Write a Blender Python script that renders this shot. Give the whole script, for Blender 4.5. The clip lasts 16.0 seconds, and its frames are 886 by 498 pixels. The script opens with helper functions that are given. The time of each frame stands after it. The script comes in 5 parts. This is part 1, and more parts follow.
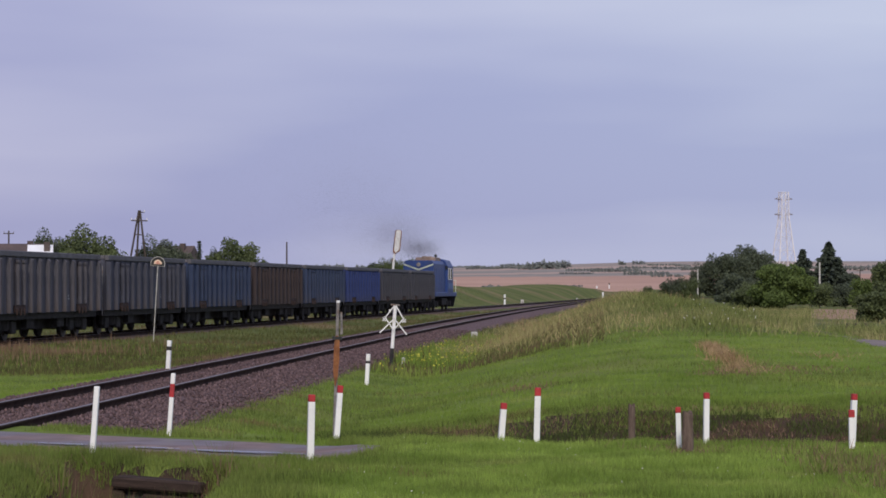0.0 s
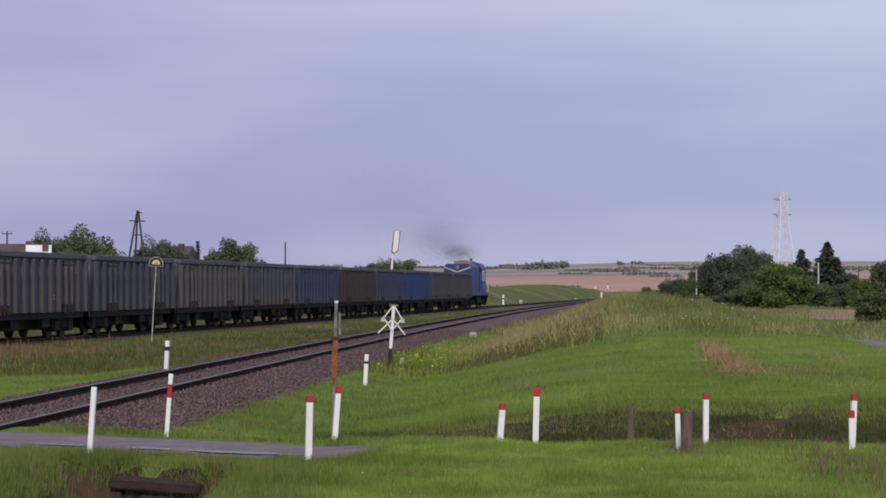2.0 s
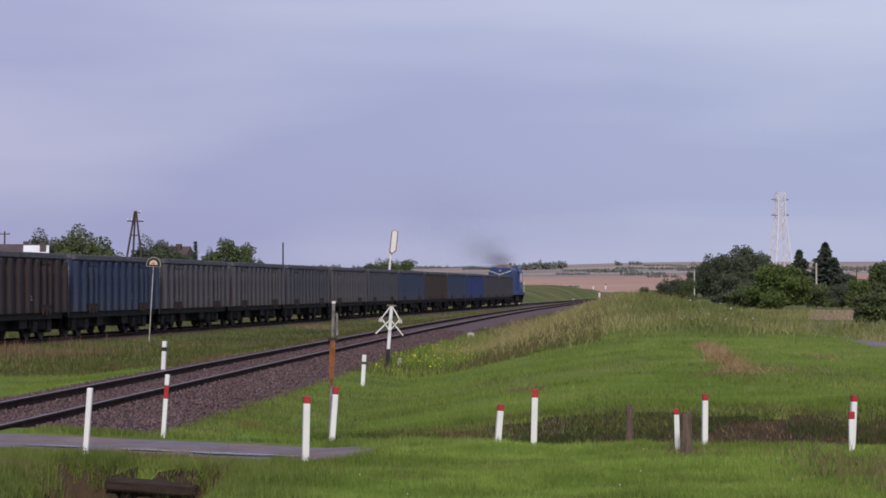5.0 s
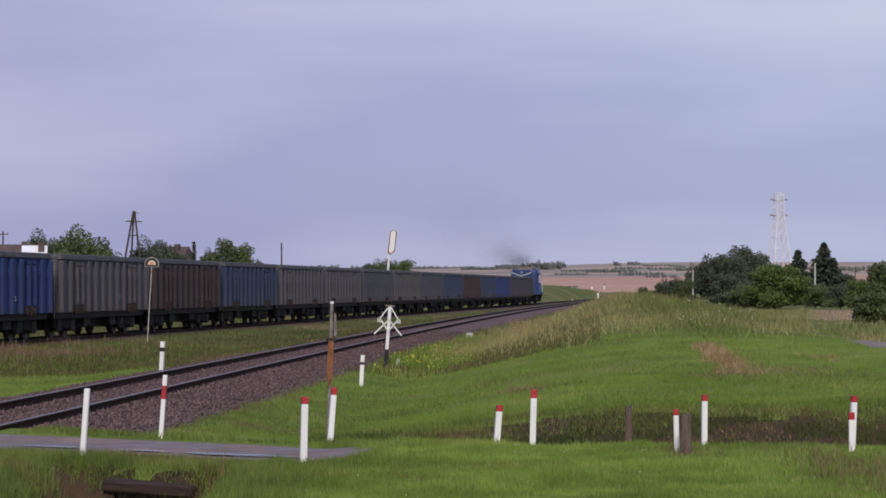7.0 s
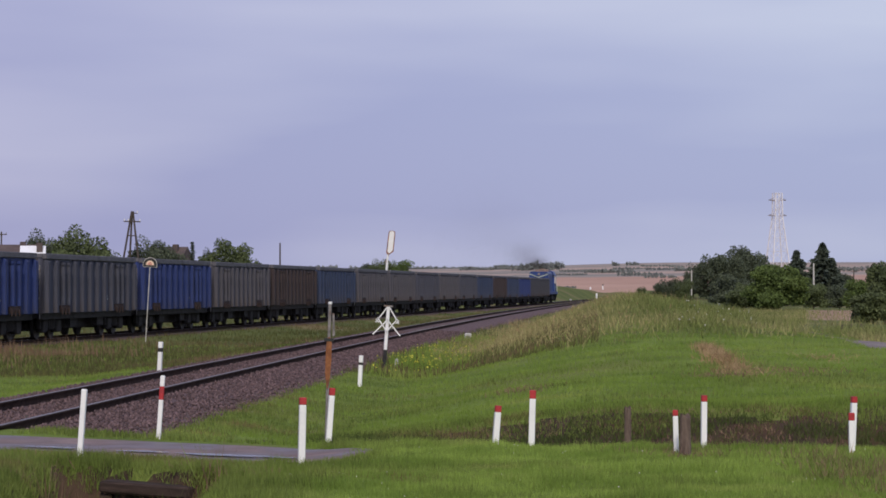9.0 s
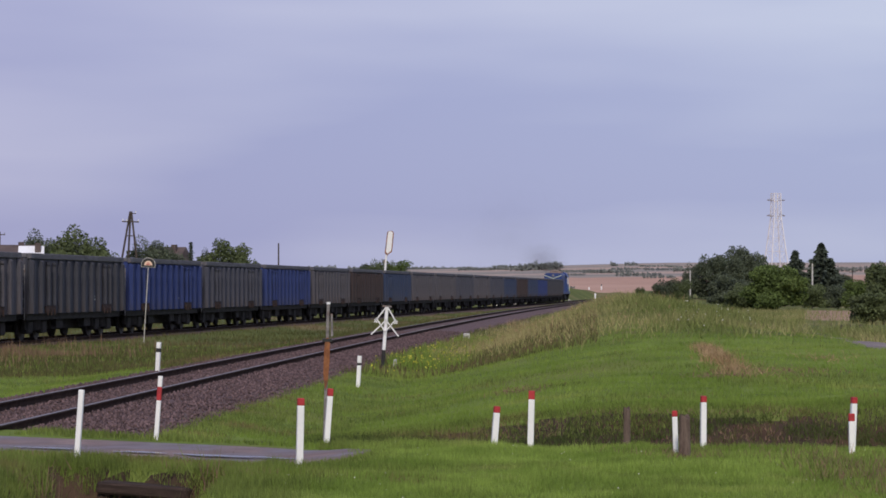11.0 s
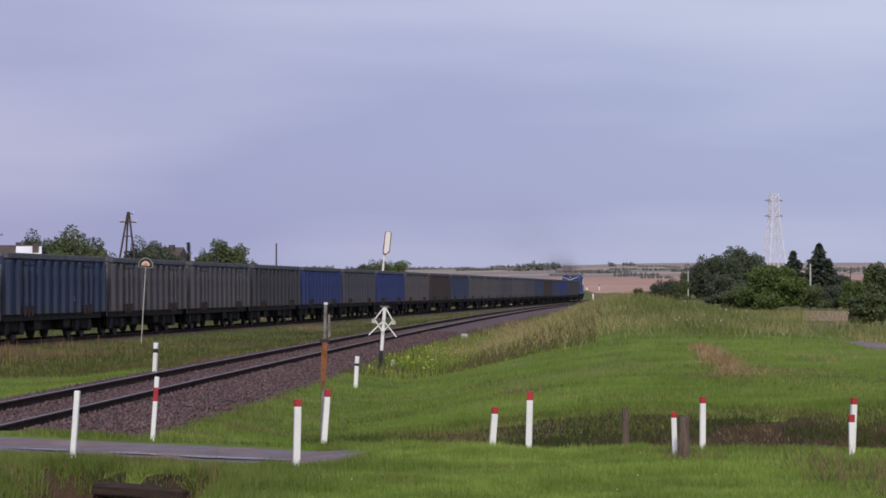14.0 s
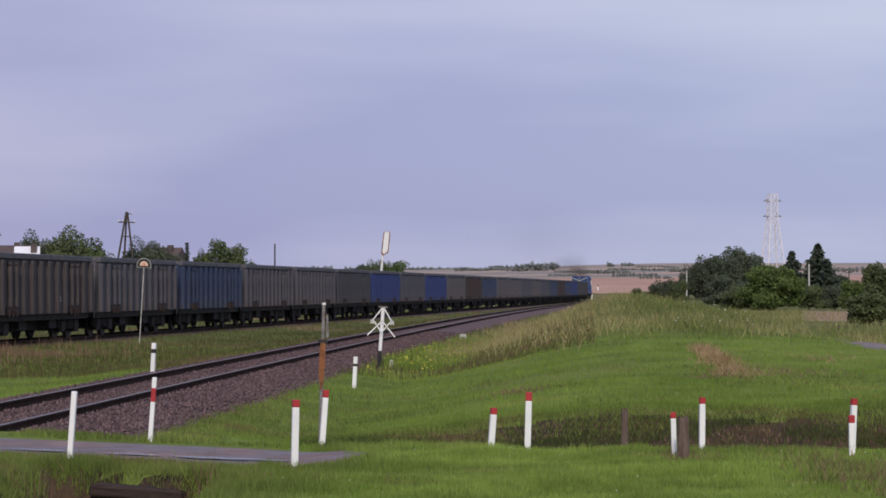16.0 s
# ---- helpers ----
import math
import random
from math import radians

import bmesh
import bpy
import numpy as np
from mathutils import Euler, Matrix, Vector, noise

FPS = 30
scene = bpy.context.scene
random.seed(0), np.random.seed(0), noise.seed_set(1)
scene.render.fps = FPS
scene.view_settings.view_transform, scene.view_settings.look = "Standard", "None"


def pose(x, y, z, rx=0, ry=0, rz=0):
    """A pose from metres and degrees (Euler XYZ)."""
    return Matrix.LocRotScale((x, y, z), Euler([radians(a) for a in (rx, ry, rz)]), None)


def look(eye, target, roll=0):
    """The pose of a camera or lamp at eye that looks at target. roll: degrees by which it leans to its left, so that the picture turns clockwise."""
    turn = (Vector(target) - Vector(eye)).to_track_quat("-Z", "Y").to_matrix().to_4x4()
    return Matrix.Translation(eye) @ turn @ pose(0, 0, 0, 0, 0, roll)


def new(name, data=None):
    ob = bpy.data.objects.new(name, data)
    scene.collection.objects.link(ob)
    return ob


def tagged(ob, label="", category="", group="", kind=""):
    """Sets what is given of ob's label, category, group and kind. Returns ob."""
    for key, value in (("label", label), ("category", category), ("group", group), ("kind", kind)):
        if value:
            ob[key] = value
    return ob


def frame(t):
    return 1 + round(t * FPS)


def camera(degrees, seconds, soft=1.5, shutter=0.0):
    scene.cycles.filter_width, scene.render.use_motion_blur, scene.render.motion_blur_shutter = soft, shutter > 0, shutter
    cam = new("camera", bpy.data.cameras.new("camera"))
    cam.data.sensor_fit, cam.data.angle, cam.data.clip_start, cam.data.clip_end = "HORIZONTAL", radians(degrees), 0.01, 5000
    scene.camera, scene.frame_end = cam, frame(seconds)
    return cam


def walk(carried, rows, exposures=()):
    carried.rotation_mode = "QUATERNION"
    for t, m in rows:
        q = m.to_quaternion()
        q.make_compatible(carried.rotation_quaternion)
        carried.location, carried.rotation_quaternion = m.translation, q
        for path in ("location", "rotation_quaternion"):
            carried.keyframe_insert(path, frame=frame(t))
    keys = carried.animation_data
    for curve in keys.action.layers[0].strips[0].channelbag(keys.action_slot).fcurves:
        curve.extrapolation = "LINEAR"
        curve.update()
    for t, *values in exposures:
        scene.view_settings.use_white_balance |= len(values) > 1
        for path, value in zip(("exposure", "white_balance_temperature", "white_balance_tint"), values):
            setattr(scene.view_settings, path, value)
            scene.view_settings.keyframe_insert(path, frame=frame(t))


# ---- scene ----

# camera: a slow drift forward with a slight pan to the right
LENS = 20.2
cam = camera(LENS, 16.0, soft=1.7)
EYE_Z = 1.74
rows = []
for k in range(9):
    t = 2.0 * k
    q = (t - 8.0) / 8.0
    rows.append((t, pose(0.0, 0.38 * q, EYE_Z, 90.905 + 0.021 * q, 0, -0.132 * q)))
walk(cam, rows)

# ---- light ----
SUN_AZ, SUN_EL = radians(179), radians(34)      # azimuth from +Y towards +X
world = bpy.data.worlds.new("sky")
scene.world = world
world.use_nodes = True
wt = world.node_tree
wt.nodes.clear()


def wnode(kind, **kw):
    n = wt.nodes.new(kind)
    for k, v in kw.items():
        n.inputs[k].default_value = v
    return n


sky = wt.nodes.new("ShaderNodeTexSky")
sky.sky_type = "NISHITA"
sky.sun_disc = False
sky.sun_elevation, sky.sun_rotation = SUN_EL, SUN_AZ
sky.air_density, sky.dust_density, sky.ozone_density = 1.0, 1.5, 3.0
coord = wt.nodes.new("ShaderNodeTexCoord")
mapn = wt.nodes.new("ShaderNodeMapping")
mapn.inputs["Scale"].default_value = (1.6, 1.6, 9.0)
mapn.inputs["Rotation"].default_value = (0.0, -0.14, 0.0)
cl = wnode("ShaderNodeTexNoise", Scale=1.6, Detail=4.0, Roughness=0.42)
ramp = wt.nodes.new("ShaderNodeValToRGB")
ramp.color_ramp.elements[0].position, ramp.color_ramp.elements[1].position = 0.42, 0.62
gain = wt.nodes.new("ShaderNodeMix")
gain.data_type = "RGBA"
gain.inputs["A"].default_value = (3.85, 4.02, 6.45, 1)
gain.inputs["B"].default_value = (5.5, 5.6, 7.5, 1)
mix = wt.nodes.new("ShaderNodeMix")
mix.data_type = "RGBA"
mix.inputs["Factor"].default_value = 0.88
bg = wt.nodes.new("ShaderNodeBackground")
bg.inputs["Strength"].default_value = 0.1
outw = wt.nodes.new("ShaderNodeOutputWorld")
wt.links.new(coord.outputs["Generated"], mapn.inputs["Vector"])
wt.links.new(mapn.outputs[0], cl.inputs["Vector"])
wt.links.new(cl.outputs["Fac"], ramp.inputs["Fac"])
wt.links.new(ramp.outputs["Color"], gain.inputs["Factor"])
wt.links.new(sky.outputs[0], mix.inputs["A"])
split = wt.nodes.new("ShaderNodeSeparateXYZ")
wt.links.new(coord.outputs["Generated"], split.inputs[0])
east = wnode("ShaderNodeMapRange", **{"From Min": -0.24, "From Max": 0.26})
wt.links.new(split.outputs["X"], east.inputs["Value"])
tint = wt.nodes.new("ShaderNodeMix")
tint.data_type = "RGBA"
tint.inputs["A"].default_value = (0.86, 0.82, 0.90, 1)
tint.inputs["B"].default_value = (1.05, 1.11, 1.06, 1)
wt.links.new(east.outputs[0], tint.inputs["Factor"])
tone = wt.nodes.new("ShaderNodeMix")
tone.data_type, tone.blend_type = "RGBA", "MULTIPLY"
tone.inputs["Factor"].default_value = 1.0
wt.links.new(gain.outputs["Result"], tone.inputs["A"])
wt.links.new(tint.outputs["Result"], tone.inputs["B"])
wt.links.new(tone.outputs["Result"], mix.inputs["B"])
wt.links.new(mix.outputs["Result"], bg.inputs["Color"])
wt.links.new(bg.outputs[0], outw.inputs["Surface"])

sun_data = bpy.data.lights.new("sun", "SUN")
sun_data.energy, sun_data.angle, sun_data.color = 2.25, radians(10), (1.0, 0.90, 0.76)
sun = new("sun", sun_data)
sun_dir = Vector((math.sin(SUN_AZ) * math.cos(SUN_EL), math.cos(SUN_AZ) * math.cos(SUN_EL), math.sin(SUN_EL)))
sun.matrix_world = look(sun_dir * 300, (0, 0, 0))
scene.view_settings.exposure = 0.0


# ---- materials ----
def surface(name, c1, c2, scale=3.0, rough=0.8, bump=0.2, metal=0.0, fine=40.0, c3=None, c3_scale=0.6, c3_pos=0.6,
            spread=0.0, stretch=(1, 1, 1), islands=0.0, wet=None, spec=0.3, bump_dist=0.02, translucent=0.0):
    """Two-scale mottled surface; c3 adds larger stains, spread varies alike objects, islands varies pieces of one mesh."""
    m = bpy.data.materials.new(name)
    m.use_nodes = True
    nt = m.node_tree
    p = nt.nodes["Principled BSDF"]
    L = nt.links.new
    tc = nt.nodes.new("ShaderNodeTexCoord")
    mp = nt.nodes.new("ShaderNodeMapping")
    mp.inputs["Scale"].default_value = stretch
    L(tc.outputs["Object"], mp.inputs["Vector"])
    n1 = nt.nodes.new("ShaderNodeTexNoise")
    n1.inputs["Scale"].default_value, n1.inputs["Detail"].default_value = scale, 4.0
    n2 = nt.nodes.new("ShaderNodeTexNoise")
    n2.inputs["Scale"].default_value, n2.inputs["Detail"].default_value = fine, 3.0
    L(mp.outputs[0], n1.inputs["Vector"])
    L(mp.outputs[0], n2.inputs["Vector"])
    r = nt.nodes.new("ShaderNodeValToRGB")
    r.color_ramp.elements[0].position, r.color_ramp.elements[1].position = 0.32, 0.68
    r.color_ramp.elements[0].color, r.color_ramp.elements[1].color = (*c1, 1), (*c2, 1)
    a = nt.nodes.new("ShaderNodeMath")
    a.operation = "MULTIPLY_ADD"
    a.inputs[1].default_value, a.inputs[2].default_value = 0.45, -0.225
    L(n2.outputs["Fac"], a.inputs[0])
    b = nt.nodes.new("ShaderNodeMath")
    L(n1.outputs["Fac"], b.inputs[0])
    L(a.outputs[0], b.inputs[1])
    L(b.outputs[0], r.inputs["Fac"])
    col = r.outputs["Color"]
    if c3:
        n3 = nt.nodes.new("ShaderNodeTexNoise")
        n3.inputs["Scale"].default_value, n3.inputs["Detail"].default_value = c3_scale, 6.0
        L(mp.outputs[0], n3.inputs["Vector"])
        r3 = nt.nodes.new("ShaderNodeValToRGB")
        r3.color_ramp.elements[0].position, r3.color_ramp.elements[1].position = c3_pos - 0.08, c3_pos + 0.08
        L(n3.outputs["Fac"], r3.inputs["Fac"])
        x = nt.nodes.new("ShaderNodeMix")
        x.data_type = "RGBA"
        x.inputs["B"].default_value = (*c3, 1)
        L(r3.outputs["Color"], x.inputs["Factor"])
        L(col, x.inputs["A"])
        col = x.outputs["Result"]
        if wet:
            mr = nt.nodes.new("ShaderNodeMapRange")
            mr.inputs["To Min"].default_value, mr.inputs["To Max"].default_value = rough, wet
            L(r3.outputs["Color"], mr.inputs["Value"])
            L(mr.outputs[0], p.inputs["Roughness"])
    for amount, src, sock in ((spread, "ShaderNodeObjectInfo", "Random"), (islands, "ShaderNodeNewGeometry", "Random Per Island")):
        if amount:
            oi = nt.nodes.new(src)
            ma = nt.nodes.new("ShaderNodeMath")
            ma.operation = "MULTIPLY_ADD"
            ma.inputs[1].default_value, ma.inputs[2].default_value = 2 * amount, 1 - amount
            L(oi.outputs[sock], ma.inputs[0])
            hs = nt.nodes.new("ShaderNodeHueSaturation")
            L(ma.outputs[0], hs.inputs["Value"])
            L(col, hs.inputs["Color"])
            col = hs.outputs["Color"]
    L(col, p.inputs["Base Color"])
    p.inputs["Roughness"].default_value, p.inputs["Metallic"].default_value = rough, metal
    p.inputs["Specular IOR Level"].default_value = spec
    if bump:
        bp = nt.nodes.new("ShaderNodeBump")
        bp.inputs["Strength"].default_value, bp.inputs["Distance"].default_value = bump, bump_dist
        L(b.outputs[0], bp.inputs["Height"])
        L(bp.outputs[0], p.inputs["Normal"])
    if translucent:
        tr = nt.nodes.new("ShaderNodeBsdfTranslucent")
        ms = nt.nodes.new("ShaderNodeMixShader")
        ms.inputs[0].default_value = translucent
        L(col, tr.inputs["Color"])
        L(p.outputs[0], ms.inputs[1])
        L(tr.outputs[0], ms.inputs[2])
        L(ms.outputs[0], nt.nodes["Material Output"].inputs["Surface"])
    return m


M = {}
M["grass_ground"] = surface("grass_ground", (0.10, 0.145, 0.026), (0.175, 0.242, 0.046), 0.55, 0.95, 0.6, fine=9.0,
                            c3=(0.17, 0.19, 0.055), c3_scale=0.16, c3_pos=0.62, spec=0.1, bump_dist=0.06)
M["meadow"] = surface("meadow", (0.074, 0.10, 0.027), (0.138, 0.157, 0.048), 0.12, 0.95, 0.4, fine=3.0,
                      c3=(0.21, 0.17, 0.085), c3_scale=0.05, c3_pos=0.6, spec=0.1, bump_dist=0.1)
M["stubble"] = surface("stubble", (0.40, 0.25, 0.19), (0.50, 0.33, 0.25), 0.01, 0.95, 0.0, fine=0.2, spec=0.1)
M["far_field"] = surface("far_field", (0.22, 0.21, 0.19), (0.30, 0.275, 0.24), 0.006, 0.95, 0.0, fine=0.05,
                         c3=(0.44, 0.33, 0.27), c3_scale=0.003, c3_pos=0.55, spec=0.1, stretch=(0.4, 2.0, 1))
M["bank_soil"] = surface("bank_soil", (0.042, 0.030, 0.022), (0.078, 0.054, 0.038), 1.2, 0.95, 0.8, fine=12.0,
                         c3=(0.085, 0.052, 0.032), c3_scale=0.9, c3_pos=0.55, spec=0.1, bump_dist=0.06)
M["ballast"] = surface("ballast", (0.082, 0.052, 0.053), (0.155, 0.103, 0.105), 7.0, 0.9, 1.0, fine=22.0,
                       c3=(0.11, 0.075, 0.06), c3_scale=0.5, c3_pos=0.6, bump_dist=0.05)
M["stone_chip"] = surface("stone_chip", (0.082, 0.052, 0.053), (0.16, 0.108, 0.11), 14.0, 0.85, 0.2, islands=0.45)
M["rail"] = surface("rail", (0.030, 0.019, 0.016), (0.058, 0.036, 0.028), 4.0, 0.95, 0.2, spec=0.1)
M["rail_top"] = surface("rail_top", (0.14, 0.12, 0.12), (0.22, 0.20, 0.20), 6.0, 0.5, 0.0, metal=0.4)
M["sleeper"] = surface("sleeper", (0.09, 0.07, 0.06), (0.17, 0.14, 0.12), 5.0, 0.9, 0.4, spread=0.3)
M["asphalt"] = surface("asphalt", (0.165, 0.116, 0.106), (0.27, 0.198, 0.182), 2.2, 0.75, 0.3, fine=60.0,
                       c3=(0.13, 0.10, 0.096), c3_scale=0.8, c3_pos=0.50, spec=0.28, bump_dist=0.006, wet=0.42)
M["puddle"] = surface("puddle", (0.05, 0.045, 0.04), (0.07, 0.065, 0.06), 2.0, 0.16, 0.05, spec=0.5)
M["white_paint"] = surface("white_paint", (0.76, 0.77, 0.78), (0.86, 0.86, 0.86), 3.0, 0.6, 0.1, c3=(0.58, 0.57, 0.53), c3_scale=3.0, c3_pos=0.66, spread=0.06)
M["red_paint"] = surface("red_paint", (0.35, 0.026, 0.034), (0.45, 0.04, 0.046), 5.0, 0.55, 0.1, c3=(0.24, 0.03, 0.035), c3_scale=6.0, c3_pos=0.62)
M["black_paint"] = surface("black_paint", (0.02, 0.02, 0.022), (0.04, 0.04, 0.04), 5.0, 0.6, 0.1)
M["rust"] = surface("rust", (0.17, 0.065, 0.03), (0.33, 0.14, 0.06), 6.0, 0.9, 0.3, c3=(0.09, 0.045, 0.03), c3_scale=4.0, c3_pos=0.58)
M["old_steel"] = surface("old_steel", (0.13, 0.12, 0.12), (0.30, 0.28, 0.27), 6.0, 0.6, 0.2, c3=(0.15, 0.08, 0.05), c3_scale=5.0, c3_pos=0.6)
M["old_wood"] = surface("old_wood", (0.048, 0.038, 0.034), (0.10, 0.082, 0.072), 6.0, 0.95, 0.5, stretch=(3, 3, 0.4))
M["dark_wood"] = surface("dark_wood", (0.026, 0.018, 0.015), (0.060, 0.040, 0.033), 7.0, 0.95, 0.5, stretch=(0.5, 3, 3))
M["stump_wood"] = surface("stump_wood", (0.085, 0.060, 0.050), (0.165, 0.122, 0.10), 9.0, 0.95, 0.6, stretch=(3, 3, 0.5))
M["rim_grey"] = surface("rim_grey", (0.070, 0.069, 0.080), (0.135, 0.130, 0.147), 2.0, 0.7, 0.1, fine=14.0, stretch=(1, 0.5, 1))
M["rust_flap"] = surface("rust_flap", (0.028, 0.018, 0.017), (0.075, 0.046, 0.040), 3.0, 0.9, 0.3, fine=14.0)
M["concrete"] = surface("concrete", (0.42, 0.41, 0.39), (0.60, 0.59, 0.56), 4.0, 0.9, 0.3, c3=(0.3, 0.3, 0.27), c3_scale=3.0, c3_pos=0.6)
M["faded_marks"] = surface("faded_marks", (0.30, 0.30, 0.30), (0.48, 0.48, 0.47), 9.0, 0.7, 0.0)
M["underframe"] = surface("underframe", (0.012, 0.011, 0.012), (0.035, 0.03, 0.028), 3.0, 0.85, 0.2)
M["wheel_steel"] = surface("wheel_steel", (0.03, 0.026, 0.025), (0.07, 0.06, 0.055), 4.0, 0.6, 0.1, metal=0.3)
WAGON_COLOURS = {
    "grey": ((0.050, 0.048, 0.061), (0.108, 0.104, 0.130), (0.066, 0.052, 0.052)),
    "slate": ((0.037, 0.039, 0.058), (0.080, 0.084, 0.120), (0.058, 0.050, 0.055)),
    "dark": ((0.028, 0.030, 0.042), (0.064, 0.066, 0.088), (0.044, 0.036, 0.040)),
    "blue": ((0.013, 0.025, 0.105), (0.030, 0.053, 0.20), (0.032, 0.036, 0.075)),
    "steelblue": ((0.017, 0.029, 0.068), (0.041, 0.060, 0.130), (0.045, 0.043, 0.054)),
    "brown": ((0.026, 0.018, 0.021), (0.062, 0.042, 0.044), (0.024, 0.021, 0.024)),
    "taupe": ((0.044, 0.036, 0.040), (0.096, 0.078, 0.083), (0.040, 0.033, 0.036)),
}
for k, (a, b, c) in WAGON_COLOURS.items():
    M["wagon_" + k] = surface("wagon_" + k, a, b, 3.2, 0.7, 0.2, fine=22.0, c3=c, c3_scale=1.3, c3_pos=0.56, stretch=(2.2, 2.2, 0.22))
M["loco_blue"] = surface("loco_blue", (0.017, 0.042, 0.165), (0.027, 0.060, 0.21), 2.0, 0.45, 0.05, c3=(0.03, 0.05, 0.14), c3_scale=1.2, c3_pos=0.64)
M["loco_light"] = surface("loco_light", (0.05, 0.11, 0.27), (0.07, 0.14, 0.32), 2.0, 0.45, 0.05)
M["loco_roof"] = surface("loco_roof", (0.22, 0.16, 0.13), (0.34, 0.26, 0.22), 3.0, 0.8, 0.2)
M["pale_stripe"] = surface("pale_stripe", (0.62, 0.70, 0.55), (0.75, 0.8, 0.66), 3.0, 0.5, 0.0)
M["glass"] = surface("glass", (0.02, 0.025, 0.03), (0.03, 0.035, 0.04), 2.0, 0.08, 0.0, spec=0.7)
M["soot"] = surface("soot", (0.05, 0.045, 0.045), (0.08, 0.075, 0.075), 1.0, 1.0, 0.0, spec=0.0)
M["bark"] = surface("bark", (0.06, 0.045, 0.035), (0.13, 0.10, 0.08), 5.0, 0.95, 0.5, stretch=(3, 3, 0.6))
# leaf and needle tones lightened, leaf_dark greyed as well, to carry aerial haze
M["leaf"] = surface("leaf", (0.080, 0.104, 0.046), (0.132, 0.164, 0.068), 0.5, 0.7, 0.0, fine=3.0, islands=0.4, translucent=0.2)
M["leaf_dark"] = surface("leaf_dark", (0.062, 0.080, 0.052), (0.104, 0.126, 0.076), 0.5, 0.7, 0.0, fine=3.0, islands=0.4, translucent=0.15)
M["leaf_bright"] = surface("leaf_bright", (0.088, 0.130, 0.036), (0.140, 0.195, 0.056), 0.5, 0.7, 0.0, fine=3.0, islands=0.4, translucent=0.25)
M["needle"] = surface("needle", (0.048, 0.064, 0.050), (0.078, 0.098, 0.070), 0.8, 0.8, 0.0, fine=4.0, islands=0.35, translucent=0.1)
# distance haze is put into this pale, low-contrast colour
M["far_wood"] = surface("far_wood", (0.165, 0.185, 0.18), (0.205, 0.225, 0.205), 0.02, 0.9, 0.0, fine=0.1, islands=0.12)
M["blade"] = surface("blade", (0.145, 0.222, 0.034), (0.252, 0.352, 0.068), 0.35, 0.7, 0.0, fine=1.6, islands=0.14, translucent=0.35,
                     c3=(0.27, 0.30, 0.08), c3_scale=0.35, c3_pos=0.64)
M["lawn_blade"] = surface("lawn_blade", (0.165, 0.25, 0.042), (0.30, 0.41, 0.085), 0.8, 0.7, 0.0, fine=5.0, islands=0.28, translucent=0.35,
                          c3=(0.33, 0.36, 0.11), c3_scale=0.9, c3_pos=0.66)
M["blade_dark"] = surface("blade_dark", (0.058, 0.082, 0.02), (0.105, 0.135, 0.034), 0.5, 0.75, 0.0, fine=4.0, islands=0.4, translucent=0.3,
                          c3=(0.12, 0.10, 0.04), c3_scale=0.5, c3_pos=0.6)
M["weed"] = surface("weed", (0.20, 0.215, 0.07), (0.34, 0.335, 0.13), 0.2, 0.8, 0.0, fine=2.0, islands=0.4, translucent=0.3,
                    c3=(0.45, 0.38, 0.18), c3_scale=0.12, c3_pos=0.52)
M["verge"] = surface("verge", (0.064, 0.076, 0.022), (0.118, 0.122, 0.041), 0.25, 0.85, 0.0, fine=2.0, islands=0.35, translucent=0.25,
                     c3=(0.165, 0.12, 0.066), c3_scale=0.1, c3_pos=0.55)
M["roadside"] = surface("roadside", (0.112, 0.155, 0.033), (0.205, 0.262, 0.062), 0.8, 0.8, 0.0, fine=3.0, islands=0.35, translucent=0.3,
                        c3=(0.20, 0.14, 0.07), c3_scale=0.7, c3_pos=0.64)
M["weed_green"] = surface("weed_green", (0.13, 0.165, 0.045), (0.25, 0.275, 0.09), 0.3, 0.8, 0.0, fine=2.0, islands=0.4, translucent=0.3,
                          c3=(0.38, 0.33, 0.16), c3_scale=0.2, c3_pos=0.56)
M["russet"] = surface("russet", (0.17, 0.105, 0.07), (0.27, 0.18, 0.12), 0.8, 0.85, 0.0, fine=4.0, islands=0.4, translucent=0.2)
M["straw"] = surface("straw", (0.30, 0.19, 0.10), (0.46, 0.33, 0.19), 0.8, 0.85, 0.0, fine=4.0, islands=0.4, translucent=0.25)
M["yellow_bloom"] = surface("yellow_bloom", (0.50, 0.48, 0.05), (0.66, 0.62, 0.10), 2.0, 0.7, 0.0, islands=0.2, translucent=0.2)
M["white_bloom"] = surface("white_bloom", (0.62, 0.62, 0.55), (0.75, 0.75, 0.7), 2.0, 0.7, 0.0, islands=0.2)
M["plaster"] = surface("plaster", (0.45, 0.42, 0.38), (0.58, 0.55, 0.50), 1.0, 0.9, 0.1)
M["roof_white"] = surface("roof_white", (0.74, 0.76, 0.80), (0.84, 0.85, 0.88), 1.0, 0.35, 0.05)
M["roof_dark"] = surface("roof_dark", (0.07, 0.055, 0.055), (0.12, 0.09, 0.085), 1.0, 0.8, 0.2)
M["pylon_steel"] = surface("pylon_steel", (0.64, 0.64, 0.66), (0.78, 0.78, 0.79), 0.5, 0.6, 0.0)
M["dark_ore"] = surface("dark_ore", (0.03, 0.03, 0.03), (0.06, 0.06, 0.06), 3.0, 0.9, 0.4)
M["track_dirt"] = surface("track_dirt", (0.27, 0.165, 0.105), (0.37, 0.25, 0.165), 0.5, 0.9, 0.4, fine=10.0)

M["gravel_track"] = surface("gravel_track", (0.15, 0.125, 0.12), (0.24, 0.205, 0.195), 1.5, 0.9, 0.3, fine=12.0)


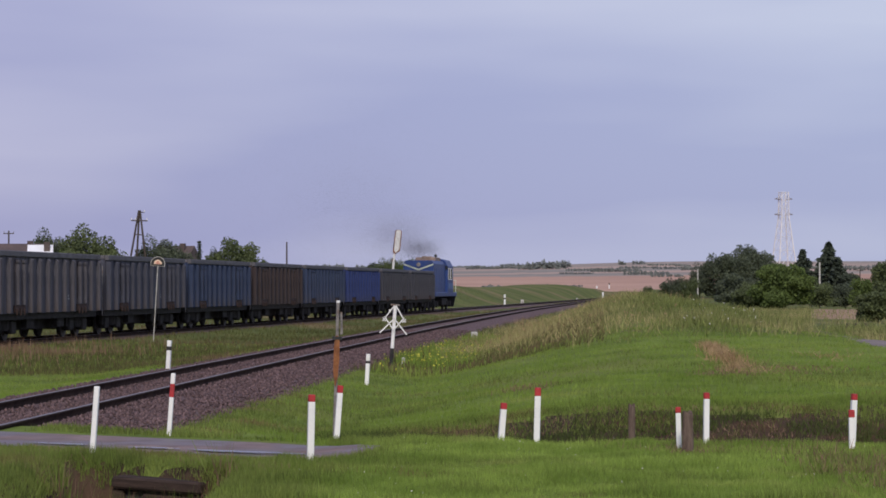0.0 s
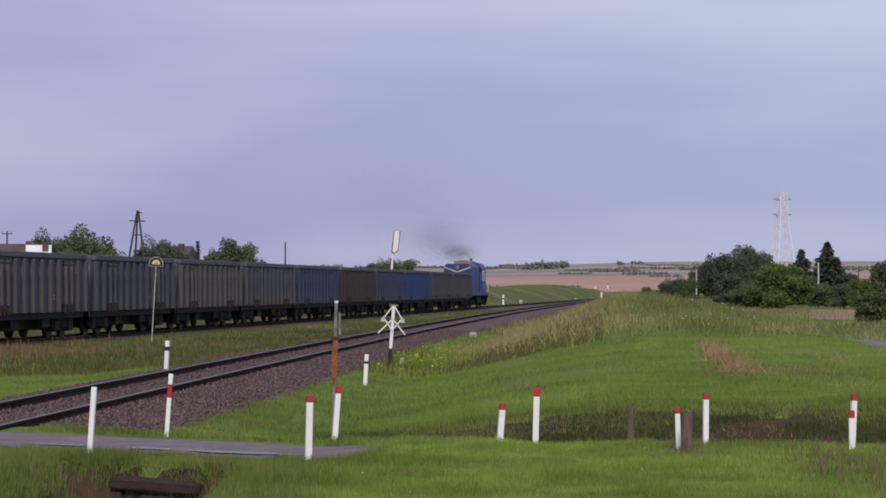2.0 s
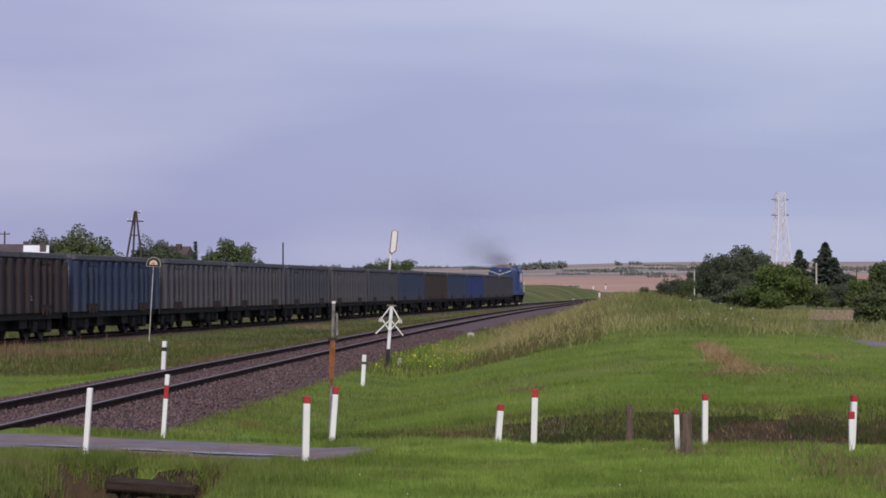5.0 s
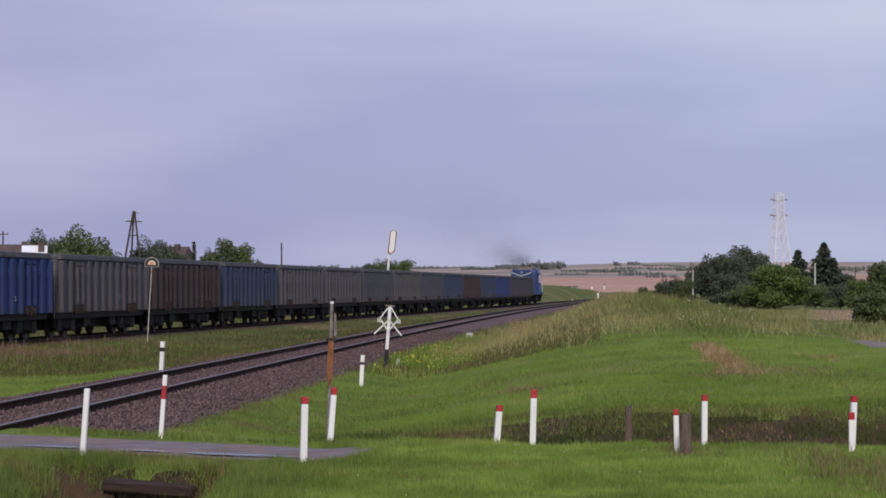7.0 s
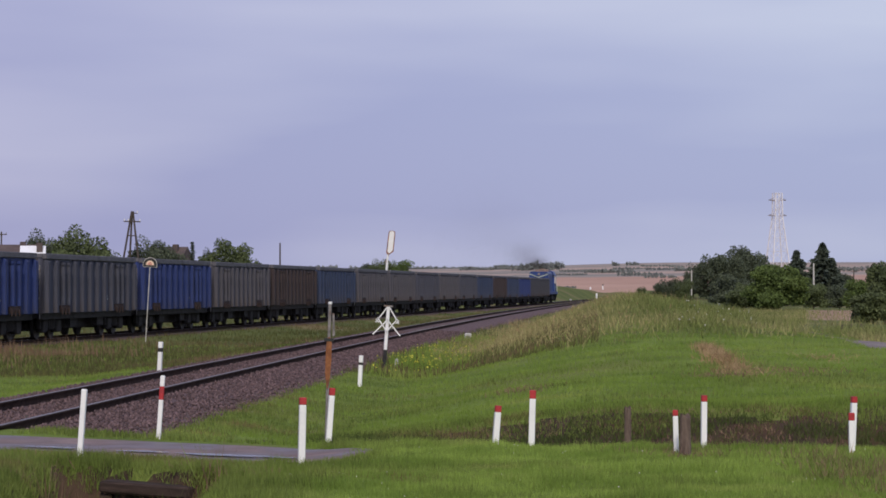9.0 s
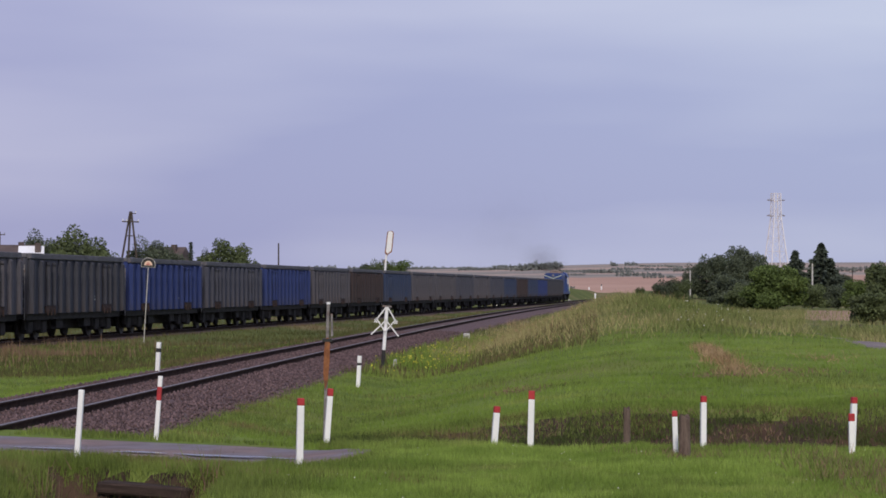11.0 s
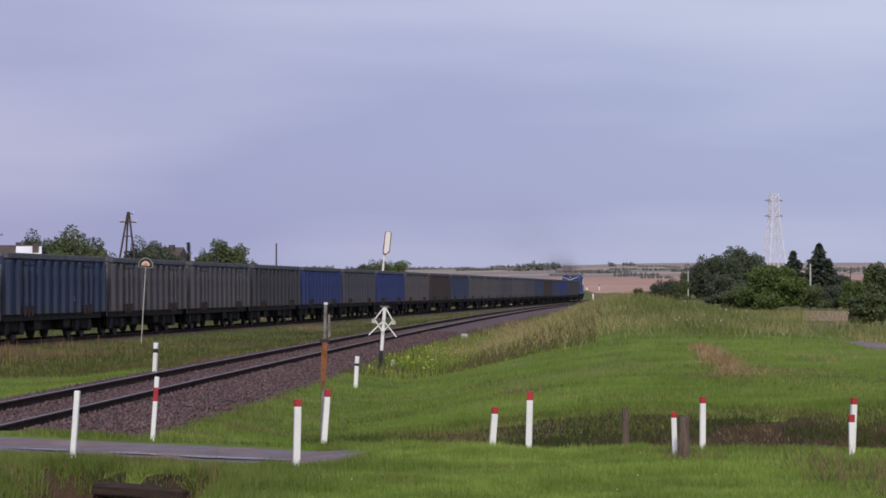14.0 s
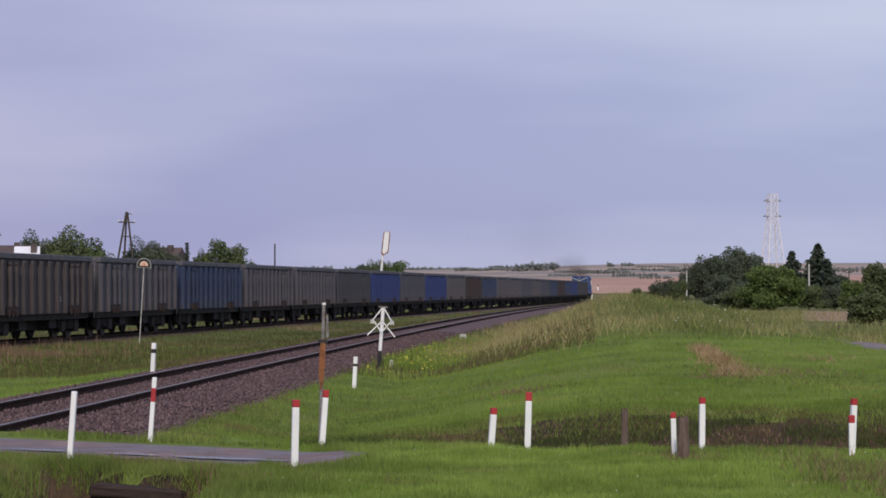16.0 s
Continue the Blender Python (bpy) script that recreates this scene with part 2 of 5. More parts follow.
# ---- building helpers ----
def mesh_of(bm, name, mats, smooth=False):
    me = bpy.data.meshes.new(name)
    bm.normal_update()
    bm.to_mesh(me)
    bm.free()
    for m in (mats if isinstance(mats, (list, tuple)) else [mats]):
        me.materials.append(m)
    if smooth:
        me.polygons.foreach_set("use_smooth", [True] * len(me.polygons))
    return me


def part(name, bm, material, parent=None, label="", smooth=False):
    ob = new(name, mesh_of(bm, name, material, smooth))
    if parent:
        ob.parent = parent
    if label:
        ob["label"] = label
    return ob


def box(bm, x0, y0, z0, x1, y1, z1, bevel=0.0, mi=0):
    vs = [bm.verts.new((x, y, z)) for z in (z0, z1) for y in (y0, y1) for x in (x0, x1)]
    fs = [bm.faces.new([vs[i] for i in q]) for q in ((0, 2, 3, 1), (4, 5, 7, 6), (0, 1, 5, 4), (2, 6, 7, 3), (0, 4, 6, 2), (1, 3, 7, 5))]
    for f in fs:
        f.material_index = mi
    if bevel:
        es = list({e for f in fs for e in f.edges})
        r = bmesh.ops.bevel(bm, geom=es, offset=bevel, segments=1, affect="EDGES", profile=0.5)
        for f in r["faces"]:
            f.material_index = mi
    return bm


def rod(bm, a, b, r0, r1=None, n=8):
    a, b = Vector(a), Vector(b)
    r1 = r0 if r1 is None else r1
    q = (b - a).to_track_quat("Z", "Y")
    ring = []
    for p, r in ((a, r0), (b, r1)):
        ring.append([bm.verts.new(p + q @ Vector((r * math.cos(2 * math.pi * i / n), r * math.sin(2 * math.pi * i / n), 0))) for i in range(n)])
    for i in range(n):
        j = (i + 1) % n
        bm.faces.new((ring[0][i], ring[0][j], ring[1][j], ring[1][i]))
    bm.faces.new(ring[0][::-1])
    bm.faces.new(ring[1])
    return bm


def prism(bm, outline, y0, y1):
    """An (x, z) outline pushed from y0 to y1."""
    lo = [bm.verts.new((x, y0, z)) for x, z in outline]
    hi = [bm.verts.new((x, y1, z)) for x, z in outline]
    n = len(outline)
    bm.faces.new(lo)
    bm.faces.new(hi[::-1])
    for i in range(n):
        j = (i + 1) % n
        bm.faces.new((lo[j], lo[i], hi[i], hi[j]))
    bmesh.ops.recalc_face_normals(bm, faces=bm.faces)
    return bm


def new_bm():
    return bmesh.new()


def empty(name, m, label="", category="", group="", kind=""):
    e = new(name)
    e.empty_display_size = 0.3
    e.matrix_world = m
    return tagged(e, label, category, group, kind)


def raw_mesh(name, verts, faces, mats, mat_idx=None):
    """A mesh from computed arrays (faces all of one length)."""
    me = bpy.data.meshes.new(name)
    verts = np.asarray(verts, np.float32)
    faces = np.asarray(faces, np.int32)
    nv, (nf, k) = len(verts), faces.shape
    me.vertices.add(nv)
    me.vertices.foreach_set("co", verts.ravel())
    me.loops.add(nf * k)
    me.loops.foreach_set("vertex_index", faces.ravel())
    me.polygons.add(nf)
    me.polygons.foreach_set("loop_start", np.arange(0, nf * k, k, dtype=np.int32))
    for m in mats:
        me.materials.append(m)
    if mat_idx is not None:
        me.polygons.foreach_set("material_index", np.asarray(mat_idx, np.int32))
    me.update(calc_edges=True)
    me.validate()
    return me


# ---- the plan: two tracks, a road, a lawn, a bank and the land beyond ----
def near_track(y):
    """x of the centre of the free track."""
    return -8.2 + 0.054 * y + 0.00009 * y * y


def train_track(a):
    """Centre of the train's track, a metres along it."""
    return -4.17 + 0.1244 * a - 1.64e-5 * a * a, 180.75 + 0.9922 * a


def train_x(y):
    a = (y - 180.75) / 0.9922
    return -4.17 + 0.1244 * a - 1.64e-5 * a * a


def smooth(e0, e1, x):
    t = np.clip((x - e0) / (e1 - e0), 0, 1)
    return t * t * (3 - 2 * t)


def wave(x, y, s, seed):
    r = np.random.RandomState(seed)
    z = 0
    for k in range(7):
        a, f, p = r.uniform(0, 6.28), s * r.uniform(0.5, 1.8), r.uniform(0, 6.28)
        z = z + np.sin((x * np.cos(a) + y * np.sin(a)) * f + p)
    return z / 7


LATTICE = np.random.RandomState(5).rand(256, 256)


def lumps(x, y, size, seed):
    """Smooth random lumps between 0 and 1, size metres apart."""
    u, v = np.asarray(x, float) / size + 37.3 * seed, np.asarray(y, float) / size + 11.9 * seed
    i, j = np.floor(u).astype(int), np.floor(v).astype(int)
    p, q = u - i, v - j
    p, q = p * p * (3 - 2 * p), q * q * (3 - 2 * q)
    a, b = LATTICE[i % 256, j % 256], LATTICE[(i + 1) % 256, j % 256]
    c, d = LATTICE[i % 256, (j + 1) % 256], LATTICE[(i + 1) % 256, (j + 1) % 256]
    return (a * (1 - p) + b * p) * (1 - q) + (c * (1 - p) + d * p) * q


def road_mid(x):
    """y of the middle of the road at the crossing."""
    return 27.0 - 0.50 * (x + 1.4)


def ground_z(x, y):
    """Height of the land; the rails' heads are at 0."""
    x, y = np.asarray(x, float), np.asarray(y, float)
    u = x - near_track(np.clip(y, -60, 480))
    w = x - train_x(np.clip(y, -150, 700))
    z = -0.50 + 0.05 * wave(x, y, 0.5, 1) + 0.02 * wave(x, y, 2.5, 2)
    # formation of the two tracks
    z = z + 0.20 * (1 - smooth(2.4, 4.2, np.abs(u)))
    z = z + 0.16 * (1 - smooth(2.2, 4.0, np.abs(w)))
    between = smooth(0.5, 2.0, -u) * smooth(0.5, 2.0, w)
    z = z + 0.06 * between * (1 - smooth(150, 260, y))
    # mound to the side of the track
    side = smooth(3.2, 9.5 , u - 0.004 * np.clip(y - 60, 0, 300))
    fall = 1 - 0.42 * smooth(105, 260, y)
    right = 1 - 0.92 * smooth(7.0, 13.0, x) * smooth(50, 66, y)
    rise = 0.56 * smooth(33.6, 36.4, y) + 1.22 * smooth(37, 92, y) * right
    z = z + side * rise * fall * (1 - smooth(300, 600, y))
    z = z + side * 0.06 * wave(x, y, 0.7, 3) * smooth(36, 45, y) * (1 - smooth(140, 200, y))
    z = z + side * (0.10 * lumps(x * 0.5, y, 1.6, 2) + 0.05 * lumps(x, y, 0.6, 3) - 0.06) * smooth(35, 38, y) * (1 - smooth(60, 80, y))
    # ditch in front of the mound
    z = z - 0.45 * smooth(1.5, 4.5, u) * smooth(29.0, 31.5, y) * (1 - smooth(33.0, 34.6, y))
    # road level by the crossing
    d = np.abs(y - road_mid(x))
    on = np.where(y > road_mid(x), 1 - smooth(2.4, 3.8, d), 1 - smooth(8, 12, d)) * (1 - smooth(-0.5, 2.0, x))
    z = z * (1 - on) + (-0.06 - 0.010 * np.clip(x + 6, 0, 9) + 0.09 * smooth(2.1, 2.6, road_mid(x) - y)) * on
    verge = (1 - smooth(3.0, 4.6, d)) * (1 - on) * (1 - smooth(-1.0, 1.5, x))
    edge = -1.5 + 0.066 * (y - 20.6)
    lawn = smooth(-0.7, 0.7, x - edge) * (1 - smooth(27.5, 29.3, y + 0.12 * x + 0.5 * lumps(x, y, 1.2, 7)))
    # far verge of the road, and the drop on its near side
    z = z + 0.22 * verge * (y > road_mid(x))
    drop = smooth(3.62 + 0.10 * wave(x, y, 3.0, 8), 3.98, road_mid(x) - y) * (1 - smooth(-2.25, -1.95, x)) * smooth(-3.95, -3.45, x)
    z = z * (1 - drop) + (-0.62 + 0.03 * wave(x, y, 2.0, 6)) * drop
    # lawn nearer than the road
    z = z * (1 - lawn) + (-0.015 + 0.02 * wave(x, y, 1.4, 5) + 0.05 * lumps(x, y, 0.7, 4)) * lawn
    # grassy bank behind the train's track
    z = z + (2.7 - 1.5 * smooth(280, 480, y)) * smooth(4.5, 14, -w) * (1 - smooth(18, 30, -w)) * smooth(205, 262, y) * (1 - smooth(500, 620, y))
    # land beyond
    far = np.clip(y - 520, 0, None)
    hill = (16.8 + 6.0 * smooth(-40, 210, x)) * smooth(0, 1750, far) + 1.3 * wave(x, y, 0.004, 7) * smooth(100, 900, far)
    hill = hill + 1.5 * smooth(200, 900, x) * smooth(300, 1700, far)
    z = z - 0.6 * smooth(150, 420, y) * (1 - smooth(420, 620, y)) * smooth(6, 30, u)
    apart = np.maximum(np.clip(smooth(4, 9, u) + smooth(4, 9, -w), 0, 1), smooth(545, 600, y))
    z = z + 1.7 * smooth(330, 520, y) * apart
    return z + hill


def axis(knots):
    """Coordinates from stretches of (start, end, step), the last grows."""
    out = []
    for a, b, s in knots:
        out.extend(np.arange(a, b, s))
    return out


xs_pos = axis([(-14, 10, 0.22), (10, 40, 0.9)])
g, v = 1.2, 40.0
while v < 5200:
    xs_pos.append(v)
    v += g
    g *= 1.10
xs_neg = []
g, v = 0.5, -14.5
while v > -5200:
    xs_neg.append(v)
    v -= g
    g *= 1.09
xs = np.array(sorted(xs_neg) + xs_pos)
ys = axis([(-60, 8, 4.0), (8, 14, 1.0), (14, 40, 0.2), (40, 110, 0.6)])
g, v = 0.8, 110.0
while v < 5200:
    ys.append(v)
    v += g
    g *= 1.035
ys = np.array([-5200, -2000, -900, -400, -180, -100] + ys)
GX, GY = np.meshgrid(xs, ys)
GZ = ground_z(GX, GY)
verts = np.stack([GX, GY, GZ], -1).reshape(-1, 3)
nx, ny = len(xs), len(ys)
ii, jj = np.meshgrid(np.arange(nx - 1), np.arange(ny - 1))
base = (jj * nx + ii).ravel()
faces = np.stack([base, base + 1, base + nx + 1, base + nx], -1)
fc = verts[faces].mean(1)
fx, fy = fc[:, 0], fc[:, 1]
fu = fx - near_track(np.clip(fy, -60, 480))
idx = np.zeros(len(faces), int)
idx[(fy > 62) | (fx < -14)] = 1
idx[(fy > 32.6) & (fy < 35.7 + 0.9 * wave(fx, fy, 1.1, 9)) & (fu > 3.6)] = 2
idx[(road_mid(fx) - fy > 3.62 + 0.15 * wave(fx, fy, 4.0, 8)) & (fx < -1.95) & (fx > -4.1) & (fy > 20.0)] = 2
idx[(fx > 13) & (fy > 125 + 10 * wave(fx, fy, 0.3, 14)) & (fy < 215) & (fx / fy > 0.146 + 0.004 * wave(fx, fy, 0.15, 15)) & (fx / fy < 0.170)] = 5
idx[(np.abs(fx - 10.87 - 0.067 * (fy - 62)) < 0.55 + 0.12 * wave(fx, fy, 0.8, 13)) & (fy > 30) & (fy < 92)] = 6
band = fy + 0.10 * fx + 40 * wave(fx, fy, 0.006, 11)
idx[(band > 560) & (band < 1150)] = 3
idx[band >= 1150] = 4
ground = new("ground", raw_mesh("ground", verts, faces, [M["grass_ground"], M["meadow"], M["bank_soil"], M["stubble"], M["far_field"], M["track_dirt"], M["gravel_track"]], idx))
ground.data.polygons.foreach_set("use_smooth", [True] * len(ground.data.polygons))
tagged(ground, "green mown grass with ditch, bank and far harvested fields", "ground", kind="structure")


def zg(x, y):
    return float(ground_z(x, y))


# ---- tracks ----
TRAIN_LEVEL = -0.12
RAIL = ((-0.062, -0.172), (0.062, -0.172), (0.062, -0.158), (0.012, -0.140), (0.012, -0.045), (0.036, -0.036), (0.036, -0.004),
        (0.030, 0.0), (-0.030, 0.0), (-0.036, -0.004), (-0.036, -0.036), (-0.012, -0.045), (-0.012, -0.140), (-0.062, -0.158))


def sweep(profile, centre, offset, y0, y1, step, close=True):
    ysl = np.arange(y0, y1 + 0.01, step)
    c = np.array([centre(y) for y in ysl])
    d = np.gradient(c, ysl)
    n = np.sqrt(1 + d * d)
    pr = np.array(profile)
    k = len(pr)
    vx = c[:, None] + (offset + pr[:, 0])[None] / n[:, None]
    vy = ysl[:, None] - (offset + pr[:, 0])[None] * d[:, None] / n[:, None]
    vz = np.repeat(pr[:, 1][None], len(ysl), 0)
    vv = np.stack([vx, vy, vz], -1).reshape(-1, 3)
    ff = []
    for i in range(len(ysl) - 1):
        for j in range(k if close else k - 1):
            j2 = (j + 1) % k
            ff.append((i * k + j, i * k + j2, (i + 1) * k + j2, (i + 1) * k + j))
    return vv, np.array(ff)


def lay_track(name, centre, y0, y1, label, level=0.0):
    t = empty(name, pose(0, 0, level), label, "railway track", kind="structure")
    for off in (-0.753, 0.753):
        vv, ff = sweep(RAIL, centre, off, y0, y1, 3.0)
        mi = np.array([1 if (f % len(RAIL)) in (6, 7, 8) else 0 for f in range(len(ff))])
        r = new("rail", raw_mesh("rail", vv, ff[:, ::-1], [M["rail"], M["rail_top"]], mi))
        r.parent = t
    bed = ((-3.1, -0.62), (-1.9, -0.20), (-0.92, -0.125), (-0.62, -0.15), (-0.3, -0.185), (0.3, -0.185), (0.62, -0.15), (0.92, -0.125), (2.05, -0.19), (3.3, -0.62))
    vv, ff = sweep(bed, centre, 0.0, y0, y1, 2.0, close=False)
    b = new("ballast_bed", raw_mesh("ballast_bed", vv, ff[:, ::-1], [M["ballast"]]))
    b.parent = t
    return t


free_track = lay_track("railway_track", near_track, -60, 560, "free railway track with brown rails on purple-grey ballast")
busy_track = lay_track("railway_track", train_x, -170, 640, "railway track under the freight train on dark ballast", TRAIN_LEVEL)

# ---- road ----
road_pts = [(-26 + 0.25 * i) for i in range(102)]
vv, ff = [], []
for i, x in enumerate(road_pts):
    ym = road_mid(x)
    for j in range(9):
        o = (-2.1 + 4.0 * j / 8) * (1 - 0.8 * max(0.0, min(1.0, (x + 2.2) / 1.5)) ** 2) + (0.10 * math.sin(x * 3.1 + j) if j in (0, 8) else 0)
        vv.append((x, ym + o, max(zg(x, ym + o) + 0.02, -0.075 - 0.008 * max(0, x + 6)) - (0.09 if j in (0, 8) else 0)))
for i in range(len(road_pts) - 1):
    for j in range(8):
        a = i * 9 + j
        ff.append((a, a + 9, a + 10, a + 1))
road = new("road", raw_mesh("road", vv, np.array(ff)[:, ::-1], [M["asphalt"]]))
tagged(road, "narrow worn wet grey asphalt road at the crossing", "road", kind="structure")


for cx, w, d, sd in ((-2.35, 0.55, 0.13, 1), (-3.3, 0.30, 0.09, 3), (-4.4, 0.36, 0.10, 5), (-1.75, 0.25, 0.08, 7)):
    bm = new_bm()
    ring = []
    for i in range(40):
        a = 2 * math.pi * i / 40
        r = 1 + 0.22 * math.sin(3 * a + sd) + 0.12 * math.sin(7 * a + 2 * sd) + 0.06 * math.sin(13 * a)
        px, py = cx + w * r * math.cos(a), road_mid(cx) - 0.5 - 0.5 * w * r * math.cos(a) + d * r * math.sin(a)
        ring.append(bm.verts.new((px, py, -0.022 - 0.0102 * max(0, cx + 6))))
    bm.faces.new(ring)
    p = part("puddle", bm, M["puddle"])
    tagged(p, "shallow rain puddle on the asphalt road", "puddle", kind="structure")

# ---- freight wagons ----
WL, GAP = 12.8, 1.24
wagon_rng = random.Random(4)


def hat(bm, base, face, depth, z0, z1):
    """A hat-section upright standing out along +x."""
    plan = ((0.0, -base), (depth, -face), (depth, face), (0.0, base))
    lo = [bm.verts.new((x, y, z0)) for x, y in plan]
    hi = [bm.verts.new((x, y, z1 - (0.10 if x else 0.0))) for x, y in plan]
    bm.faces.new(lo[::-1])
    bm.faces.new(hi)
    for i in range(4):
        j = (i + 1) % 4
        bm.faces.new((lo[i], lo[j], hi[j], hi[i]))


def wagon_meshes(colour):
    """Meshes of one open coal wagon, heading +y, rail heads at z 0."""
    paint = M["wagon_" + colour]
    hx, y0, y1, z0, z1 = 1.36, -WL / 2, WL / 2, 0.96, 3.0
    out = {}
    bm = new_bm()
    for sx in (-1, 1):
        box(bm, sx * hx - 0.03, y0 + 0.03, z0, sx * hx + 0.03, y1 - 0.03, z1)
    for yy in (y0, y1):
        box(bm, -hx + 0.03, yy - 0.03, z0, hx - 0.03, yy + 0.03, z1)
    box(bm, -hx + 0.03, y0 + 0.03, z0, hx - 0.03, y1 - 0.03, z0 + 0.08)
    out["body"] = mesh_of(bm, "body", paint)
    bm = new_bm()
    hat(bm, 0.15, 0.11, 0.14, z0 + 0.02, z1 - 0.085)
    out["rib"] = mesh_of(bm, "rib", paint)
    bm = new_bm()
    hat(bm, 0.08, 0.06, 0.11, z0 + 0.30, z1 - 0.22)
    box(bm, 0.0, -0.13, z1 - 0.30, 0.12, 0.13, z1 - 0.20, 0.01)
    out["door_post"] = mesh_of(bm, "door_post", paint)
    bm = new_bm()
    box(bm, 0.0, -0.62, z0 + 0.02, 0.06, 0.62, z0 + 0.28, 0.012)
    for yy in (-0.45, 0.0, 0.45):
        box(bm, 0.06, yy - 0.05, z0 - 0.06, 0.10, yy + 0.05, z0 + 0.16, 0.008)
    out["door_flap"] = mesh_of(bm, "door_flap", M["rust_flap"])
    bm = new_bm()
    for sx in (-1, 1):
        box(bm, sx * (hx + 0.02) - 0.07, y0 - 0.05, z1 - 0.08, sx * (hx + 0.02) + 0.09, y1 + 0.05, z1 + 0.12, 0.02)
    for yy in (y0, y1):
        box(bm, -hx + 0.05, yy - 0.07, z1 - 0.018, hx - 0.05, yy + 0.06, z1 + 0.118)
    out["rim"] = mesh_of(bm, "rim", M["rim_grey"])
    bm = new_bm()
    box(bm, 0, -0.44, z0 + 0.08, 0.03, -0.01, z1 - 0.16, 0.006)
    box(bm, 0, 0.01, z0 + 0.08, 0.03, 0.44, z1 - 0.16, 0.006)
    for yy in (-0.3, 0.3):
        rod(bm, (0.045, yy, z1 - 0.42), (0.045, yy, z1 - 0.18), 0.022, n=6)
    box(bm, 0.03, -0.4, z0 + 0.16, 0.06, 0.4, z0 + 0.22)
    out["side_door"] = mesh_of(bm, "side_door", paint)
    bm = new_bm()
    for sx in (-1, 1):
        box(bm, sx * 1.22 - 0.07, y0 - 0.02, 0.74, sx * 1.22 + 0.07, y1 + 0.02, 0.955)
    box(bm, -0.25, y0, 0.74, 0.25, y1, 0.955)
    for yy in (y0 + 0.06, -3.0, -1.0, 1.0, 3.0, y1 - 0.06):
        box(bm, -1.14, yy - 0.08, 0.78, 1.14, yy + 0.08, 0.95)
    box(bm, -0.9, -1.1, 0.45, -0.3, 0.2, 0.76)
    rod(bm, (0.35, -0.9, 0.58), (0.35, 0.5, 0.58), 0.19, n=10)
    for yy in (-2.2, 1.6):
        box(bm, 0.95, yy, 0.42, 1.15, yy + 0.9, 0.75)
    for sy in (-1, 1):
        box(bm, -0.45, min(sy * 6.45, sy * 7.0), 0.50, 0.45, max(sy * 6.45, sy * 7.0), 0.90, 0.03)
        rod(bm, (0.55, sy * 6.42, 0.80), (0.50, sy * 6.85, 0.38), 0.035, n=6)
    box(bm, -0.7, -2.9, 0.36, 0.7, 2.9, 0.735)
    out["underframe"] = mesh_of(bm, "underframe", M["underframe"])
    bm = new_bm()
    for sx in (-1, 1):
        prism(bm, ((sx * 1.0 - 0.06, 0.40), (sx * 1.0 + 0.06, 0.40), (sx * 1.0 + 0.06, 0.74), (sx * 1.0 - 0.06, 0.74)), -1.38, 1.38)
        for yy in (-0.9, 0.9):
            box(bm, sx * 1.0 - 0.13, yy - 0.3, 0.24, sx * 1.0 + 0.13, yy + 0.3, 0.72, 0.05)
        for yy in (-0.25, 0.0, 0.25):
            rod(bm, (sx * 1.02, yy, 0.36), (sx * 1.02, yy, 0.74), 0.1, n=8)
        for yy in (-1.42, 1.42, -0.42, 0.42):
            box(bm, sx * 0.76 - 0.04, yy - 0.05, 0.25, sx * 0.76 + 0.04, yy + 0.05, 0.75)
    box(bm, -0.94, -0.22, 0.45, 0.94, 0.22, 0.735)
    box(bm, -0.6, -1.3, 0.30, 0.6, 1.3, 0.60, 0.04)
    out["bogie"] = mesh_of(bm, "bogie", M["underframe"])
    bm = new_bm()
    rod(bm, (-0.8, 0, 0), (0.8, 0, 0), 0.08, n=8)
    for sx in (-1, 1):
        rod(bm, (sx * 0.69, 0, 0), (sx * 0.80, 0, 0), 0.46, n=20)
        rod(bm, (sx * 0.66, 0, 0), (sx * 0.69, 0, 0), 0.49, n=20)
        rod(bm, (sx * 0.80, 0, 0), (sx * 0.84, 0, 0), 0.2, 0.16, n=12)
        for k in range(3):
            a = k * 2.094
            rod(bm, (sx * 0.80, 0.3 * math.cos(a), 0.3 * math.sin(a)), (sx * 0.815, 0.3 * math.cos(a), 0.3 * math.sin(a)), 0.05, n=6)
    out["wheelset"] = mesh_of(bm, "wheelset", M["wheel_steel"])
    bm = new_bm()
    rod(bm, (0, 0, 0), (0, 0.42, 0), 0.10, n=10)
    rod(bm, (0, 0.42, 0), (0, 0.60, 0), 0.085, n=10)
    rod(bm, (0, 0.57, 0), (0, 0.61, 0), 0.22, n=12)
    out["buffer"] = mesh_of(bm, "buffer", M["underframe"])
    bm = new_bm()
    for zz in (1.15, 1.5, 1.85, 2.2, 2.55):
        rod(bm, (-0.18, 0, zz), (0.18, 0, zz), 0.014, n=6)
    rod(bm, (-0.18, 0, 0.75), (-0.18, 0, 2.7), 0.016, n=6)
    rod(bm, (0.18, 0, 0.75), (0.18, 0, 2.7), 0.016, n=6)
    out["ladder"] = mesh_of(bm, "ladder", M["old_steel"])
    bm = new_bm()
    for y0b, z0b, wb, hb in ((-0.34, 1.42, 0.30, 0.05), (0.02, 1.42, 0.22, 0.05), (-0.34, 1.52, 0.5, 0.06), (-0.30, 1.32, 0.18, 0.04)):
        box(bm, 0, y0b, z0b, 0.008, y0b + wb, z0b + hb)
    out["data_panel"] = mesh_of(bm, "data_panel", M["faded_marks"])
    return out


WHEELSETS = []


